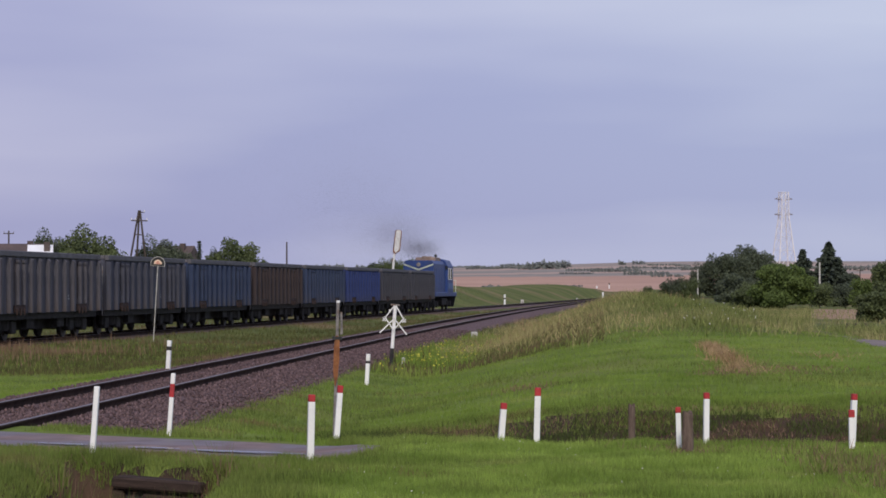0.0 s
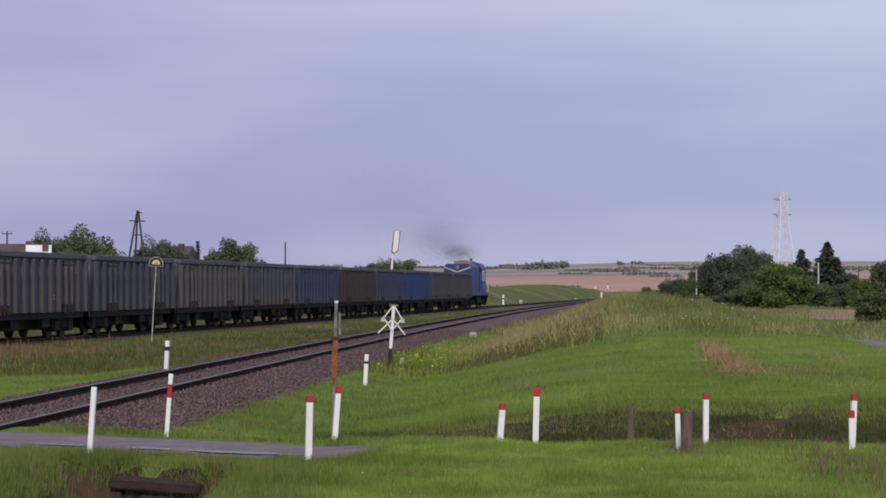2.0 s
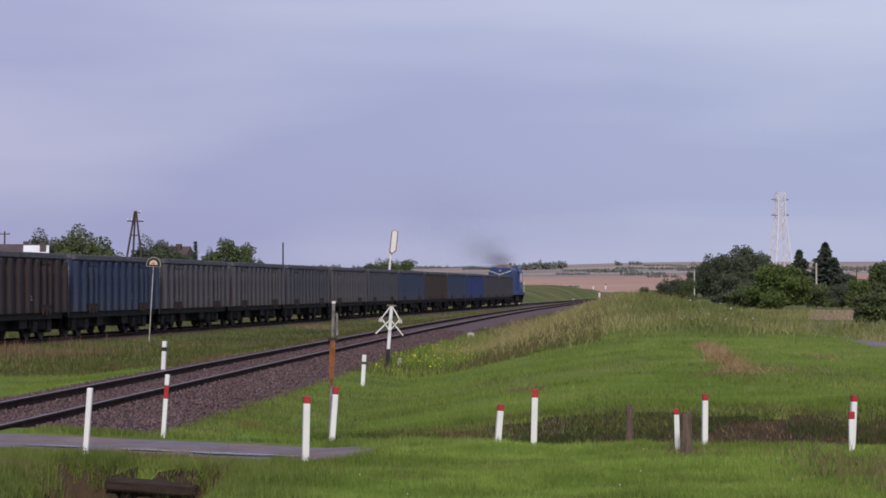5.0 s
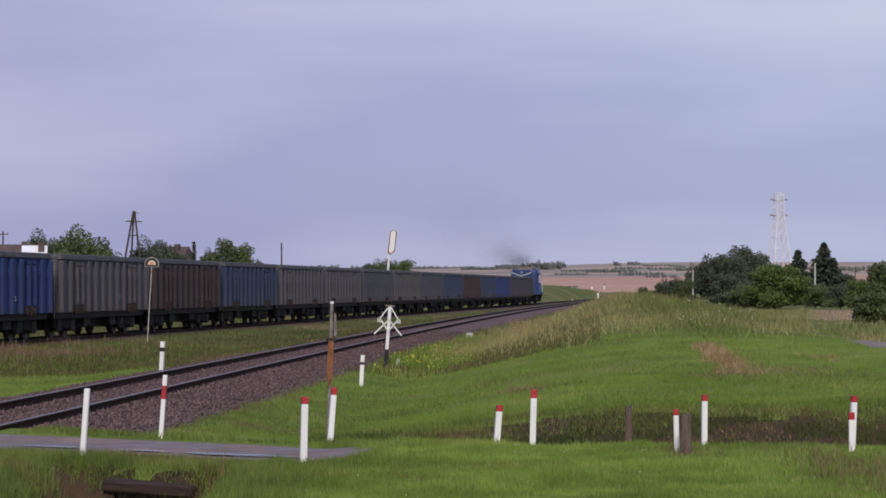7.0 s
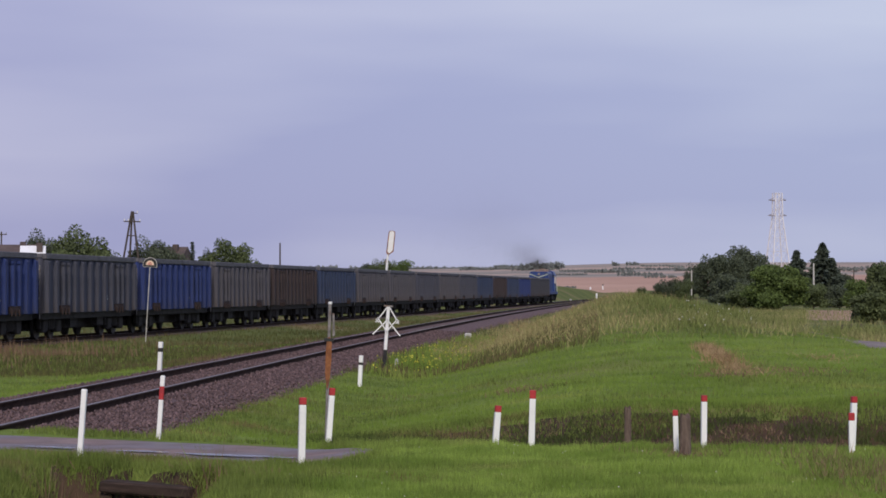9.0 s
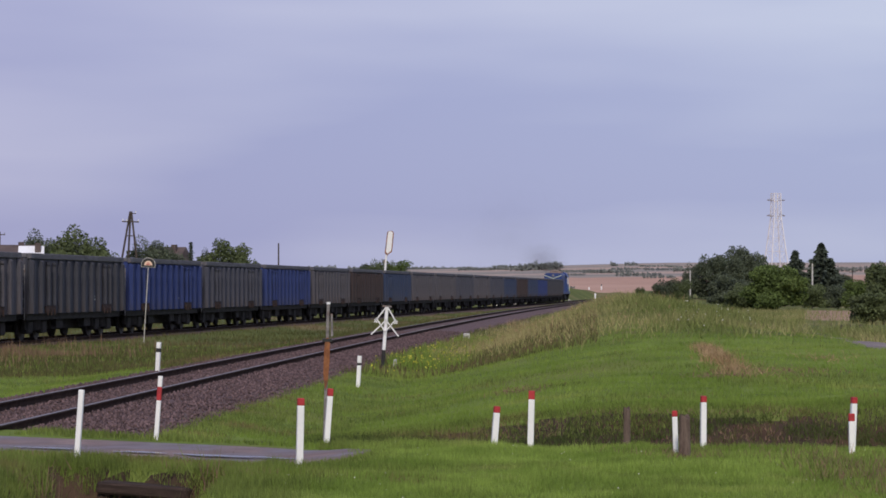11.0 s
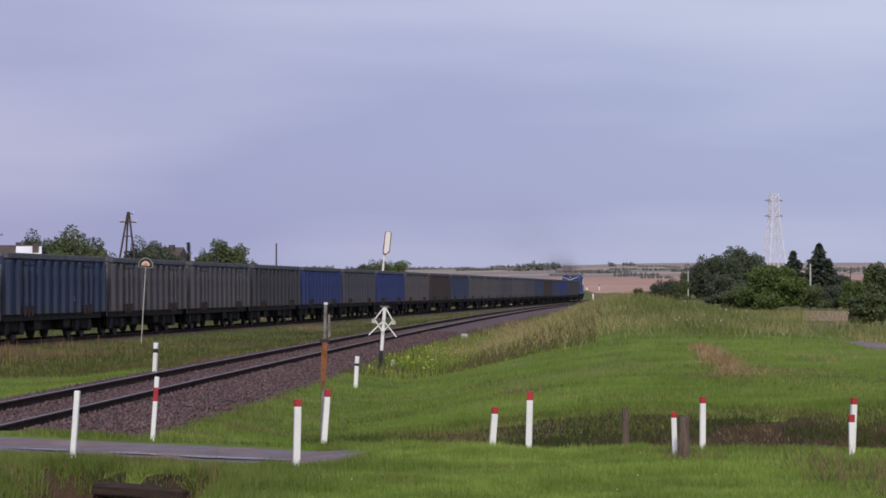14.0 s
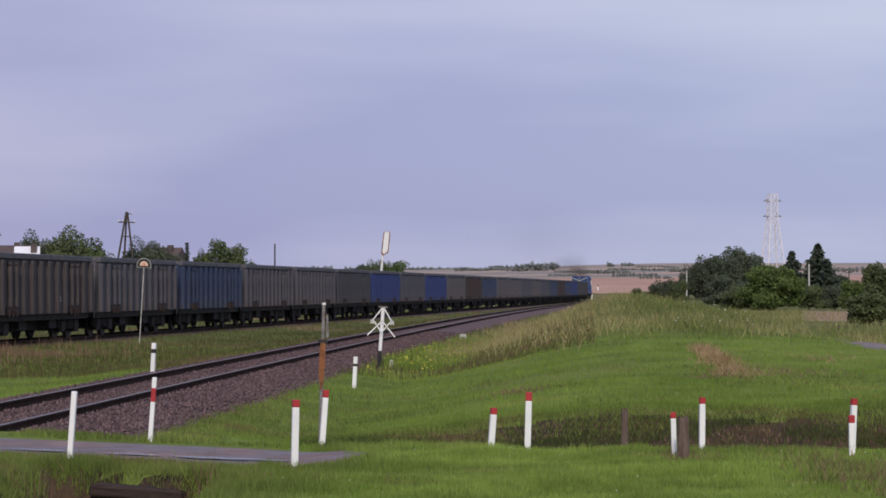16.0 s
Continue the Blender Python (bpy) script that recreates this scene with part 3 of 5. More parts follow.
def wagon(colour, meshes, label):
    w = empty("freight_wagon", Matrix(), label, "freight wagon", "open wagons of the freight train")

    def put(name, m=Matrix(), parent=w):
        o = new(name, meshes[name])
        o.parent = parent
        o.matrix_local = m
        return o

    put("body")
    put("rim")
    put("underframe")
    for sx in (1, -1):
        flip = pose(0, 0, 0, 0, 0, 0 if sx > 0 else 180)
        for yy in (-6.25, -5.15, -2.65, -1.6, -0.53, 0.53, 1.6, 2.65, 5.15, 6.25):
            put("rib", flip @ pose(1.39, yy, 0))
        for yy in (-3.9, 3.9):
            put("side_door", flip @ pose(1.392, yy, 0))
            put("door_flap", flip @ pose(1.393, yy, 0))
            for dy in (-0.36, 0.36):
                put("door_post", flip @ pose(1.424, yy + dy, 0))
        put("data_panel", flip @ pose(1.393, 2.1, 0))
        put("ladder", pose(0, 0, 0, 0, 0, 0 if sx > 0 else 180) @ pose(1.05, -WL / 2 - 0.08, 0))
    for yy in (-WL / 2, WL / 2):
        for x in (-0.875, 0.875):
            put("buffer", pose(x, yy, 1.06, 0, 0, 0 if yy > 0 else 180))
    for yy in (-4.5, 4.5):
        b = put("bogie", pose(0, yy, 0))
        for dy in (-0.9, 0.9):
            WHEELSETS.append((put("wheelset", pose(0, dy, 0.46), b), 0.46, (0, dy, 0.46)))
    return w


ORDER = ["dark", "dark", "blue", "steelblue", "brown", "steelblue", "slate", "grey", "slate", "grey", "grey", "steelblue", "brown", "grey", "blue",
         "slate", "blue", "dark", "grey", "grey", "steelblue", "grey", "taupe", "grey", "dark"]
LABELS = {"grey": "weathered light grey open coal wagon with ribbed steel sides", "slate": "faded blue-grey open coal wagon with ribbed steel sides",
          "dark": "dark blue-grey open coal wagon with ribbed sides", "blue": "bright blue open coal wagon with ribbed steel sides",
          "steelblue": "dull steel blue open coal wagon with dirty ribs", "brown": "rust-brown open coal wagon with ribbed steel sides",
          "taupe": "brownish grey open coal wagon with ribbed sides"}
SETS = {c: wagon_meshes(c) for c in sorted(set(ORDER))}
WAGONS = [(wagon(c, SETS[c], LABELS[c]), -14.04 * k + WL / 2) for k, c in enumerate(ORDER)]


# ---- locomotive, heading +y ----
def locomotive():
    lo = empty("locomotive", Matrix(), "blue diesel locomotive with pale chevron, exhausting smoke", "locomotive")
    half = 7.0
    bm = new_bm()
    box(bm, -1.42, -half + 0.1, 1.12, 1.42, half - 0.1, 1.45, 0.03)
    part("frame_sill", bm, M["loco_blue"], lo)
    bm = new_bm()
    prism(bm, ((-1.2, 1.45), (1.2, 1.45), (1.2, 3.72), (1.0, 3.98), (-1.0, 3.98), (-1.2, 3.72)), -half + 0.75, 1.0)
    hood = part("long_hood", bm, M["loco_blue"], lo)
    for sx in (-1, 1):
        for yy in (-5.2, -4.2, -3.2, -2.2, -1.2, -0.2):
            part("hood_door", box(new_bm(), sx * 1.205 - 0.02, yy - 0.42, 1.7, sx * 1.205 + 0.02, yy + 0.42, 3.4, 0.008), M["loco_blue"], hood)
    bm = new_bm()
    yb = -half + 0.735
    for sx in (-1, 1):
        vs = [bm.verts.new(p) for p in ((0, yb, 3.32), (0, yb, 3.18), (sx * 1.18, yb, 3.62), (sx * 1.18, yb, 3.74))]
        bm.faces.new(vs)
    bmesh.ops.solidify(bm, geom=bm.faces[:], thickness=0.012)
    part("chevron", bm, M["pale_stripe"], hood, "pale green-white chevron stripe")
    bm = new_bm()
    rod(bm, (0, yb + 0.02, 3.66), (0, yb - 0.08, 3.66), 0.16, n=12)
    part("headlight", bm, M["old_steel"], hood)
    bm = new_bm()
    prism(bm, ((-1.42, 1.45), (1.42, 1.45), (1.42, 3.55), (1.15, 4.05), (0.5, 4.22), (-0.5, 4.22), (-1.15, 4.05), (-1.42, 3.55)), 1.0, 4.4)
    cab = part("cab", bm, M["loco_blue"], lo)
    for sx in (-1, 1):
        for yy in (1.75, 3.2):
            win = part("window", box(new_bm(), sx * 1.425 - 0.012, yy - 0.45, 2.55, sx * 1.425 + 0.012, yy + 0.45, 3.35), M["glass"], cab)
            bm = new_bm()
            for ya, za, yb2, zb2 in ((yy - 0.52, 2.48, yy + 0.52, 2.545), (yy - 0.52, 3.355, yy + 0.52, 3.42), (yy - 0.52, 2.546, yy - 0.455, 3.354), (yy + 0.455, 2.546, yy + 0.52, 3.354)):
                box(bm, sx * 1.43 - 0.015, ya, za, sx * 1.43 + 0.015, yb2, zb2)
            part("window_frame", bm, M["pylon_steel"], win)
        part("window", box(new_bm(), sx * 1.3 - 0.1, 0.985, 3.3, sx * 1.3 + 0.1, 1.0, 3.6), M["glass"], cab)
        part("side_stripe", box(new_bm(), sx * 1.43 - 0.01, 1.1, 1.75, sx * 1.43 + 0.01, 4.3, 2.2), M["loco_light"], cab)
    bm = new_bm()
    prism(bm, ((-1.2, 1.45), (1.2, 1.45), (1.2, 3.3), (1.0, 3.55), (-1.0, 3.55), (-1.2, 3.3)), 4.4, half - 0.75)
    part("short_hood", bm, M["loco_blue"], lo)
    bm = new_bm()
    box(bm, -0.75, -2.6, 3.95, 0.85, 0.6, 4.27, 0.04)
    box(bm, -0.4, -1.6, 4.25, 0.4, -0.7, 4.36, 0.03)
    part("exhaust_housing", bm, M["loco_roof"], lo, "rusty brown exhaust housing")
    bm = new_bm()
    rod(bm, (0.35, 1.3, 4.2), (0.35, 1.3, 4.45), 0.05, n=6)
    rod(bm, (0.35, 1.1, 4.45), (0.35, 1.6, 4.45), 0.09, 0.13, n=8)
    part("horn", bm, M["black_paint"], lo)
    for sy in (-1, 1):
        bm = new_bm()
        for i in range(5):
            x = -1.35 + i * 0.675
            rod(bm, (x, sy * 6.8, 1.45), (x, sy * 6.8, 2.45), 0.022, n=6)
        rod(bm, (-1.35, sy * 6.8, 2.45), (1.35, sy * 6.8, 2.45), 0.022, n=6)
        part("handrail", bm, M["pale_stripe"], lo)
        bm = new_bm()
        prism(bm, ((-1.15, 0.25), (1.15, 0.25), (1.35, 1.115), (-1.35, 1.115)), sy * 6.85 - 0.05, sy * 6.85 + 0.05)
        part("buffer_beam", bm, M["black_paint"], lo)
        for x in (-0.875, 0.875):
            bm = new_bm()
            rod(bm, (x, sy * 6.9, 1.06), (x, sy * 7.1, 1.06), 0.12, n=10)
            rod(bm, (x, sy * 7.08, 1.06), (x, sy * 7.12, 1.06), 0.22, n=12)
            part("buffer", bm, M["black_paint"], lo)
    bm = new_bm()
    box(bm, -1.25, -1.5, 0.42, 1.25, 1.5, 0.99, 0.06)
    part("fuel_tank", bm, M["underframe"], lo)
    for yy in (-4.1, 4.1):
        b = new("bogie", SETS["dark"]["bogie"])
        b.parent = lo
        b.matrix_local = pose(0, yy, 0.04)
        for dy in (-1.2, 1.2):
            wsx = new("wheelset", SETS["dark"]["wheelset"])
            wsx.parent = b
            wsx.matrix_local = pose(0, dy, 0.42)
            WHEELSETS.append((wsx, 0.46, (0, dy, 0.42)))
    return lo


loco = locomotive()
LOCO_AT = 20.75


# ---- posts and signs beside the tracks ----
def marker_post(x, y, z_top, width, bands, lean=2.5, label="white concrete marker post with red top beside the road", base=None):
    """A square post; bands are (from, to, material) in fractions of its height from the top."""
    zb = zg(x, y) if base is None else base
    h = z_top - zb
    x -= h * math.tan(radians(lean))
    e = empty("marker_post", pose(x, y, zb, 0, lean, 12 * math.sin(x * 7 + y)), label, "post", "white marker posts")
    w = width * 0.43
    pos = 0.0
    for a, b, m in sorted(bands):
        if a > pos:
            bm = box(new_bm(), -w, -w, h * (1 - a), w, w, h * (1 - pos), 0.006)
            part("shaft", bm, M["white_paint"], e)
        bm = box(new_bm(), -w - 0.001, -w - 0.001, h * (1 - b), w + 0.001, w + 0.001, h * (1 - a), 0.006)
        part("painted_band", bm, M[m], e)
        pos = b
    bm = box(new_bm(), -w, -w, -0.25, w, w, h * (1 - pos), 0.006)
    part("shaft", bm, M["white_paint"], e)
    return e


def place(px, py, y):
    """Plan place of what stands y metres off in the direction (px, py) of the middle view."""
    return (px - 784) / 4400 * y, y, EYE_Z - (py - 510.5) / 4400 * y


PLAIN = "plain white painted marker post beside the wet road"
for px, py, y, wd, bands, lean, lab in (
        (153, 688, 25.0, 0.062, (), 4.0, PLAIN),
        (291, 664, 30.2, 0.062, ((0.17, 0.38, "red_paint"),), 4.0, "white marker post with a red band beside the crossing"),
        (538, 703, 24.4, 0.078, ((0, 0.105, "red_paint"),), 1.2, ""),
        (590, 686, 29.6, 0.076, ((0, 0.13, "red_paint"),), 4.2, ""),
        (883, 717, 28.1, 0.079, ((0, 0.13, "red_paint"),), 4.5, ""),
        (944, 690, 27.9, 0.080, ((0, 0.125, "red_paint"),), 1.5, ""),
        (1195, 725, 26.3, 0.064, ((0, 0.14, "red_paint"),), -1.5, ""),
        (1246, 699, 26.9, 0.070, ((0, 0.12, "red_paint"),), 0.5, ""),
        (1511, 701, 26.9, 0.070, ((0, 0.12, "red_paint"),), 2.5, ""),
        (1506, 730, 26.2, 0.071, ((0, 0.19, "red_paint"),), -0.5, ""),
        (641, 629, 54.0, 0.098, ((0.22, 0.30, "black_paint"),), 3.0, "white post with a black band beside the ballast"),
        (287, 605, 57.0, 0.108, ((0.18, 0.30, "black_paint"),), 3.0, "white post with a black band beyond the rails"),
        (883, 523, 300.0, 0.22, ((0.3, 0.42, "black_paint"),), 0, "white post with a black band between the tracks"),
        (1057, 519, 455.0, 0.32, (), 0, "plain white post far along the line"),
        (1046, 508, 600.0, 0.36, (), 0, "plain white post far along the line"),
        (1068, 503, 600.0, 0.30, ((0, 0.3, "black_paint"),), 0, "far white post with a dark top")):
    x, y, z = place(px, py, y)
    marker_post(x, y, z, wd, bands, lean, lab or "white marker post with a red top in the grass")



# ---- signs ----
def crossing_marker(x, y):
    zb = zg(x, y)
    e = empty("crossing_sign", pose(x, y, zb, 0, 4.2, 0), "white double-cross level crossing sign on a white and black post", "crossing sign")
    part("pole", rod(new_bm(), (0, 0, 0.48), (0, 0, 1.62), 0.046, n=10), M["white_paint"], e)
    part("pole_foot", rod(new_bm(), (0, 0, -0.2), (0, 0, 0.48), 0.047, n=10), M["black_paint"], e, "black painted pole foot")
    part("cap", box(new_bm(), -0.12, -0.05, 1.60, 0.12, 0.05, 1.64), M["old_steel"], e)
    for sx in (-1, 1):
        for a, b in (((0.02, 1.60), (0.30, 1.18)), ((0.26, 1.30), (-0.03, 0.92)), ((0.30, 1.26), (0.22, 1.18)), ((-0.02, 1.28), (0.36, 0.86))):
            bm = new_bm()
            p, q = Vector((sx * a[0], -0.07, a[1])), Vector((sx * b[0], -0.07, b[1]))
            d = (q - p).normalized()
            n = Vector((-d.z, 0, d.x)) * 0.015
            vs = [bm.verts.new(v) for v in (p + n, q + n, q - n, p - n)]
            f = bm.faces.new(vs)
            r = bmesh.ops.extrude_face_region(bm, geom=[f])
            bmesh.ops.translate(bm, verts=[v for v in r["geom"] if isinstance(v, bmesh.types.BMVert)], vec=(0, 0.012 + 0.004 * sx, 0))
            bmesh.ops.recalc_face_normals(bm, faces=bm.faces)
            part("cross_arm", bm, M["white_paint"], e)
    return e


x, y, _ = place(681, 655, 65.0)
crossing_marker(x, y)


def dome_sign(x, y, z_top):
    zb = zg(x, y)
    h = z_top - zb
    e = empty("speed_sign", pose(x - h * math.tan(radians(3.2)), y, zb, 0, 3.2, 0), "half-round cream sign with black border on a thin pole", "railway sign")
    part("pole", rod(new_bm(), (0, 0, -0.3), (0, 0.03, h - 0.35), 0.018, n=8), M["concrete"], e)

    def arch(r, flat, depth, y0):
        pts = [(r * math.cos(a), r * math.sin(a)) for a in [math.pi * k / 16 for k in range(17)]]
        pts += [(-r, -flat), (r, -flat)]
        return prism(new_bm(), [(px, h - 0.29 + pz) for px, pz in pts], y0, y0 + depth)
    part("rim", arch(0.28, 0.10, 0.02, -0.02), M["concrete"], e, "pale rim")
    part("border", arch(0.262, 0.085, 0.006, -0.026), M["black_paint"], e, "black border")
    part("plate", arch(0.155, 0.02, 0.006, -0.032), M["cream"], e, "cream plate")
    for k, (w, zz) in enumerate(((0.10, 0.055), (0.16, 0.0))):
        part("marking", box(new_bm(), -w / 2, -0.036, h - 0.29 + zz, w / 2, -0.032, h - 0.29 + zz + 0.03), M["red_paint"], e)


M["cream"] = surface("cream", (0.70, 0.50, 0.36), (0.80, 0.60, 0.45), 6.0, 0.5, 0.0)
x, y, z = place(268, 455, 97.0)
dome_sign(x, y, z)


def semaphore(x, y, z_top):
    zb = zg(x, y)
    h = z_top - zb
    e = empty("semaphore_signal", pose(x - h * math.tan(radians(4.5)), y, zb, 0, 4.5, 0), "white semaphore arm with rusty red border on a slim mast", "railway signal")
    part("mast", rod(new_bm(), (0, 0, -0.3), (0, 0, h - 2.0), 0.11, 0.09, n=8), M["white_paint"], e)
    part("upper_mast", rod(new_bm(), (-0.02, 0.05, h - 2.0), (0.14, 0.05, h - 0.1), 0.05, n=8), M["old_steel"], e)
    top = [(-0.05 + 0.20 * math.cos(a) + 0.22, h - 0.22 + 0.2 * math.sin(a)) for a in [math.pi * (0.02 + 0.96 * k / 10) for k in range(11)]]
    body = top + [(-0.08, h - 1.85), (0.08, h - 2.02), (0.34, h - 1.72)]
    body = [(0.08 + (px - 0.08) * 1.4, pz) for px, pz in body]
    part("arm_border", prism(new_bm(), body, -0.02, 0.02), M["rust"], e, "rusty red border of the arm")
    cx = sum(p[0] for p in body) / len(body)
    cz = sum(p[1] for p in body) / len(body)
    inner = [(cx + (px - cx) * 0.72, cz + (pz - cz) * 0.93) for px, pz in body]
    part("arm", prism(new_bm(), inner, -0.026, -0.02), M["white_paint"], e, "white arm with flaked paint")
    part("link_rod", rod(new_bm(), (0.08, -0.03, h - 2.0), (-0.12, -0.03, h - 2.6), 0.04, n=6), M["rust"], e)
    part("lamp_bracket", box(new_bm(), -0.2, -0.06, h - 2.7, 0.1, 0.06, h - 2.5, 0.02), M["old_steel"], e)


x, y, z = place(691, 407, 203.0)
semaphore(x, y, z)


def rusty_sign(x, y, z_top):
    zb = zg(x, y)
    h = z_top - zb
    e = empty("road_sign", pose(x - h * math.tan(radians(1.6)), y, zb, 0, 1.6, 0), "old rusty road sign seen nearly edge-on", "road sign")
    part("pole", rod(new_bm(), (0, 0, -0.3), (0, 0, h), 0.021, n=8), M["old_steel"], e)
    part("pole_sleeve", rod(new_bm(), (0.002, -0.002, h - 0.03), (0, 0, h), 0.025, n=8), M["white_paint"], e)
    body = [(0.0, h - 1.10), (0.05, h - 1.0), (0.085, h - 0.75), (0.08, h - 0.52), (0.03, h - 0.44), (-0.05, h - 0.46), (-0.075, h - 0.6), (-0.08, h - 0.9), (-0.03, h - 1.08)]
    body = [(px * 0.46, pz) for px, pz in body]
    part("plate", prism(new_bm(), body, -0.055, -0.045), M["rust"], e, "rust-brown sign plate")
    part("upper_plate", prism(new_bm(), [(0.035, h - 0.14), (0.06, h - 0.15), (0.075, h - 0.42), (0.045, h - 0.44)], -0.055, -0.02), M["old_steel"], e, "bent upper plate")
    part("clamp", box(new_bm(), -0.06, -0.06, h - 0.50, 0.06, 0.045, h - 0.46), M["black_paint"], e)


x, y, z = place(586, 534, 31.5)
rusty_sign(x, y, z)


def track_stone(x, y, w, h):
    e = empty("track_stone", pose(x, y, zg(x, y) - 0.03, 0, 2, 10), "small white concrete marker stone beside the rails", "marker stone", "white stones along the track")
    bm = box(new_bm(), -w / 2, -w / 3, 0, w / 2, w / 3, h, 0.03)
    part("stone", bm, M["concrete"], e)
    part("dark_mark", box(new_bm(), -w / 4, -w / 3 - 0.004, h * 0.3, w / 4, -w / 3, h * 0.65), M["old_steel"], e)


for px, py, y, w, h in ((829, 592, 100.0, 0.26, 0.30), (989, 551, 165.0, 0.26, 0.30), (1011, 529, 390.0, 0.30, 0.40), (914, 534, 310.0, 0.36, 0.6), (703, 628, 66.0, 0.09, 0.28)):
    x, y, _ = place(px, py, y)
    track_stone(x, y, w, h)


# ---- wooden stumps and drain ----
def stump(x, y, z_top, r):
    zb = zg(x, y)
    h = z_top - zb
    bm = new_bm()
    n, rings = 14, 6
    prev = None
    for k in range(rings + 1):
        q = k / rings
        ring = []
        for i in range(n):
            a = 2 * math.pi * i / n
            rr = r * (1.12 - 0.18 * q + 0.10 * math.sin(3 * a + x) + 0.05 * math.sin(7 * a + 4 * q))
            ring.append(bm.verts.new((rr * math.cos(a), rr * math.sin(a), -0.2 + (h + 0.2) * q + (0.03 * math.sin(2 * a) if k == rings else 0))))
        if prev:
            for i in range(n):
                j = (i + 1) % n
                bm.faces.new((prev[i], prev[j], ring[j], ring[i]))
        prev = ring
    bm.faces.new(prev)
    ob = part("wooden_stump", bm, M["stump_wood"])
    ob.matrix_world = pose(x, y, zb)
    tagged(ob, "weathered dark brown wooden stump standing in grass", "stump", "old wooden stumps")


x, y, z = place(1212, 736, 25.9)
stump(x, y, z, 0.058)
x, y, z = place(1111, 722, 31.0)
stump(x, y, z, 0.045)

culvert = empty("drain_culvert", pose(-2.80, 23.80, -0.035, 0, 2.5, -20), "dark drain mouth with an old wooden lintel in the grass", "culvert")
part("lintel", box(new_bm(), -0.50, -0.06, -0.205, 0.46, 0.22, -0.09, 0.02), M["dark_wood"], culvert, "dark weathered lintel")
part("lower_beam", box(new_bm(), -0.18, -0.02, -0.30, 0.42, 0.20, -0.245, 0.015), M["dark_wood"], culvert, "dark weathered cross beam")
for sx in (-0.46, 0.42):
    part("side_block", box(new_bm(), sx - 0.06, 0.0, -0.70, sx + 0.06, 0.20, -0.21, 0.012), M["dark_wood"], culvert)
# black plate added in place of the shade inside the drain mouth
part("back_wall", box(new_bm(), -0.395, 0.06, -0.70, 0.355, 0.10, -0.21), M["black_paint"], culvert)


# ---- trees ----
def leaf_cloud(rng, lobes, count, size, flat=0.0):
    """Leaf pieces over lobes (cx, cy, cz, rx, ry, rz): thickest at the outside, uneven, with gaps."""
    vol = np.array([l[3] * l[4] * l[5] for l in lobes]) ** 0.7
    pick = rng.choice(len(lobes), count, p=vol / vol.sum())
    L = np.array(lobes)[pick]
    d = rng.normal(size=(count, 3))
    d /= np.linalg.norm(d, axis=1)[:, None]
    r = (0.25 + 0.85 * rng.rand(count) ** 0.55) * (1 + 0.22 * np.sin(5 * d[:, 0] + pick) * np.cos(4 * d[:, 2] + 2 * pick))
    c = L[:, :3] + d * L[:, 3:] * r[:, None]
    n = rng.normal(size=(count, 3)) + d * 0.7
    n /= np.linalg.norm(n, axis=1)[:, None]
    t = np.cross(n, rng.normal(size=(count, 3)))
    t /= np.linalg.norm(t, axis=1)[:, None]
    b = np.cross(n, t)
    s = size * (0.6 + 0.9 * rng.rand(count))[:, None]
    v = np.stack([c - t * s, c + b * s * 0.55, c + t * s, c - b * s * 0.55], 1).reshape(-1, 3)
    return v, np.arange(count * 4).reshape(-1, 4)


def tree(x, y, height, width, material, seed, label, count=2600, name="tree", trunk=0.28, size=None, group=""):
    rng = np.random.RandomState(seed)
    zb = zg(x, y)
    e = empty(name, pose(x, y, zb, 0, 0, 0), label, "bush" if name == "bush" else "tree", group)
    bm = new_bm()
    r0 = max(0.06, width * 0.028)
    top = Vector((0.04 * width, 0.0, height * 0.72))
    rod(bm, (0, 0, -0.3), (0.01 * width, 0, height * trunk), r0, r0 * 0.75, n=8)
    rod(bm, (0.01 * width, 0, height * trunk), top, r0 * 0.75, r0 * 0.2, n=7)
    lobes = [(0, 0, height * (0.48 + trunk * 0.5), width * 0.36, width * 0.36, height * (0.46 - trunk * 0.42))]
    k = 13
    for i in range(k):
        a = 2 * math.pi * (i + 0.6 * rng.rand()) / k
        lv = trunk + (0.92 - trunk) * (0.12 + 0.8 * rng.rand())
        shrink = 1 - max(0, lv - 0.6) * 1.3
        ex, ey, ez = math.cos(a) * width * 0.36 * shrink, math.sin(a) * width * 0.36 * shrink, height * lv
        rod(bm, (0.01 * width, 0, height * (trunk + (lv - trunk) * 0.4)), (ex, ey, ez), r0 * 0.45, r0 * 0.1, n=6)
        q = width * (0.15 + 0.09 * rng.rand())
        lobes.append((ex, ey, ez, q, q, min(q * 0.95, height * 0.17)))
    part("trunk", bm, M["bark"], e)
    v, f = leaf_cloud(rng, lobes, int(count * 5.0), size or max(0.06, width * 0.021))
    v[:, 2] = np.maximum(v[:, 2], 0.05 * height)
    c = new("crown", raw_mesh("crown", v, f, [M[material]]))
    c.parent = e
    return e


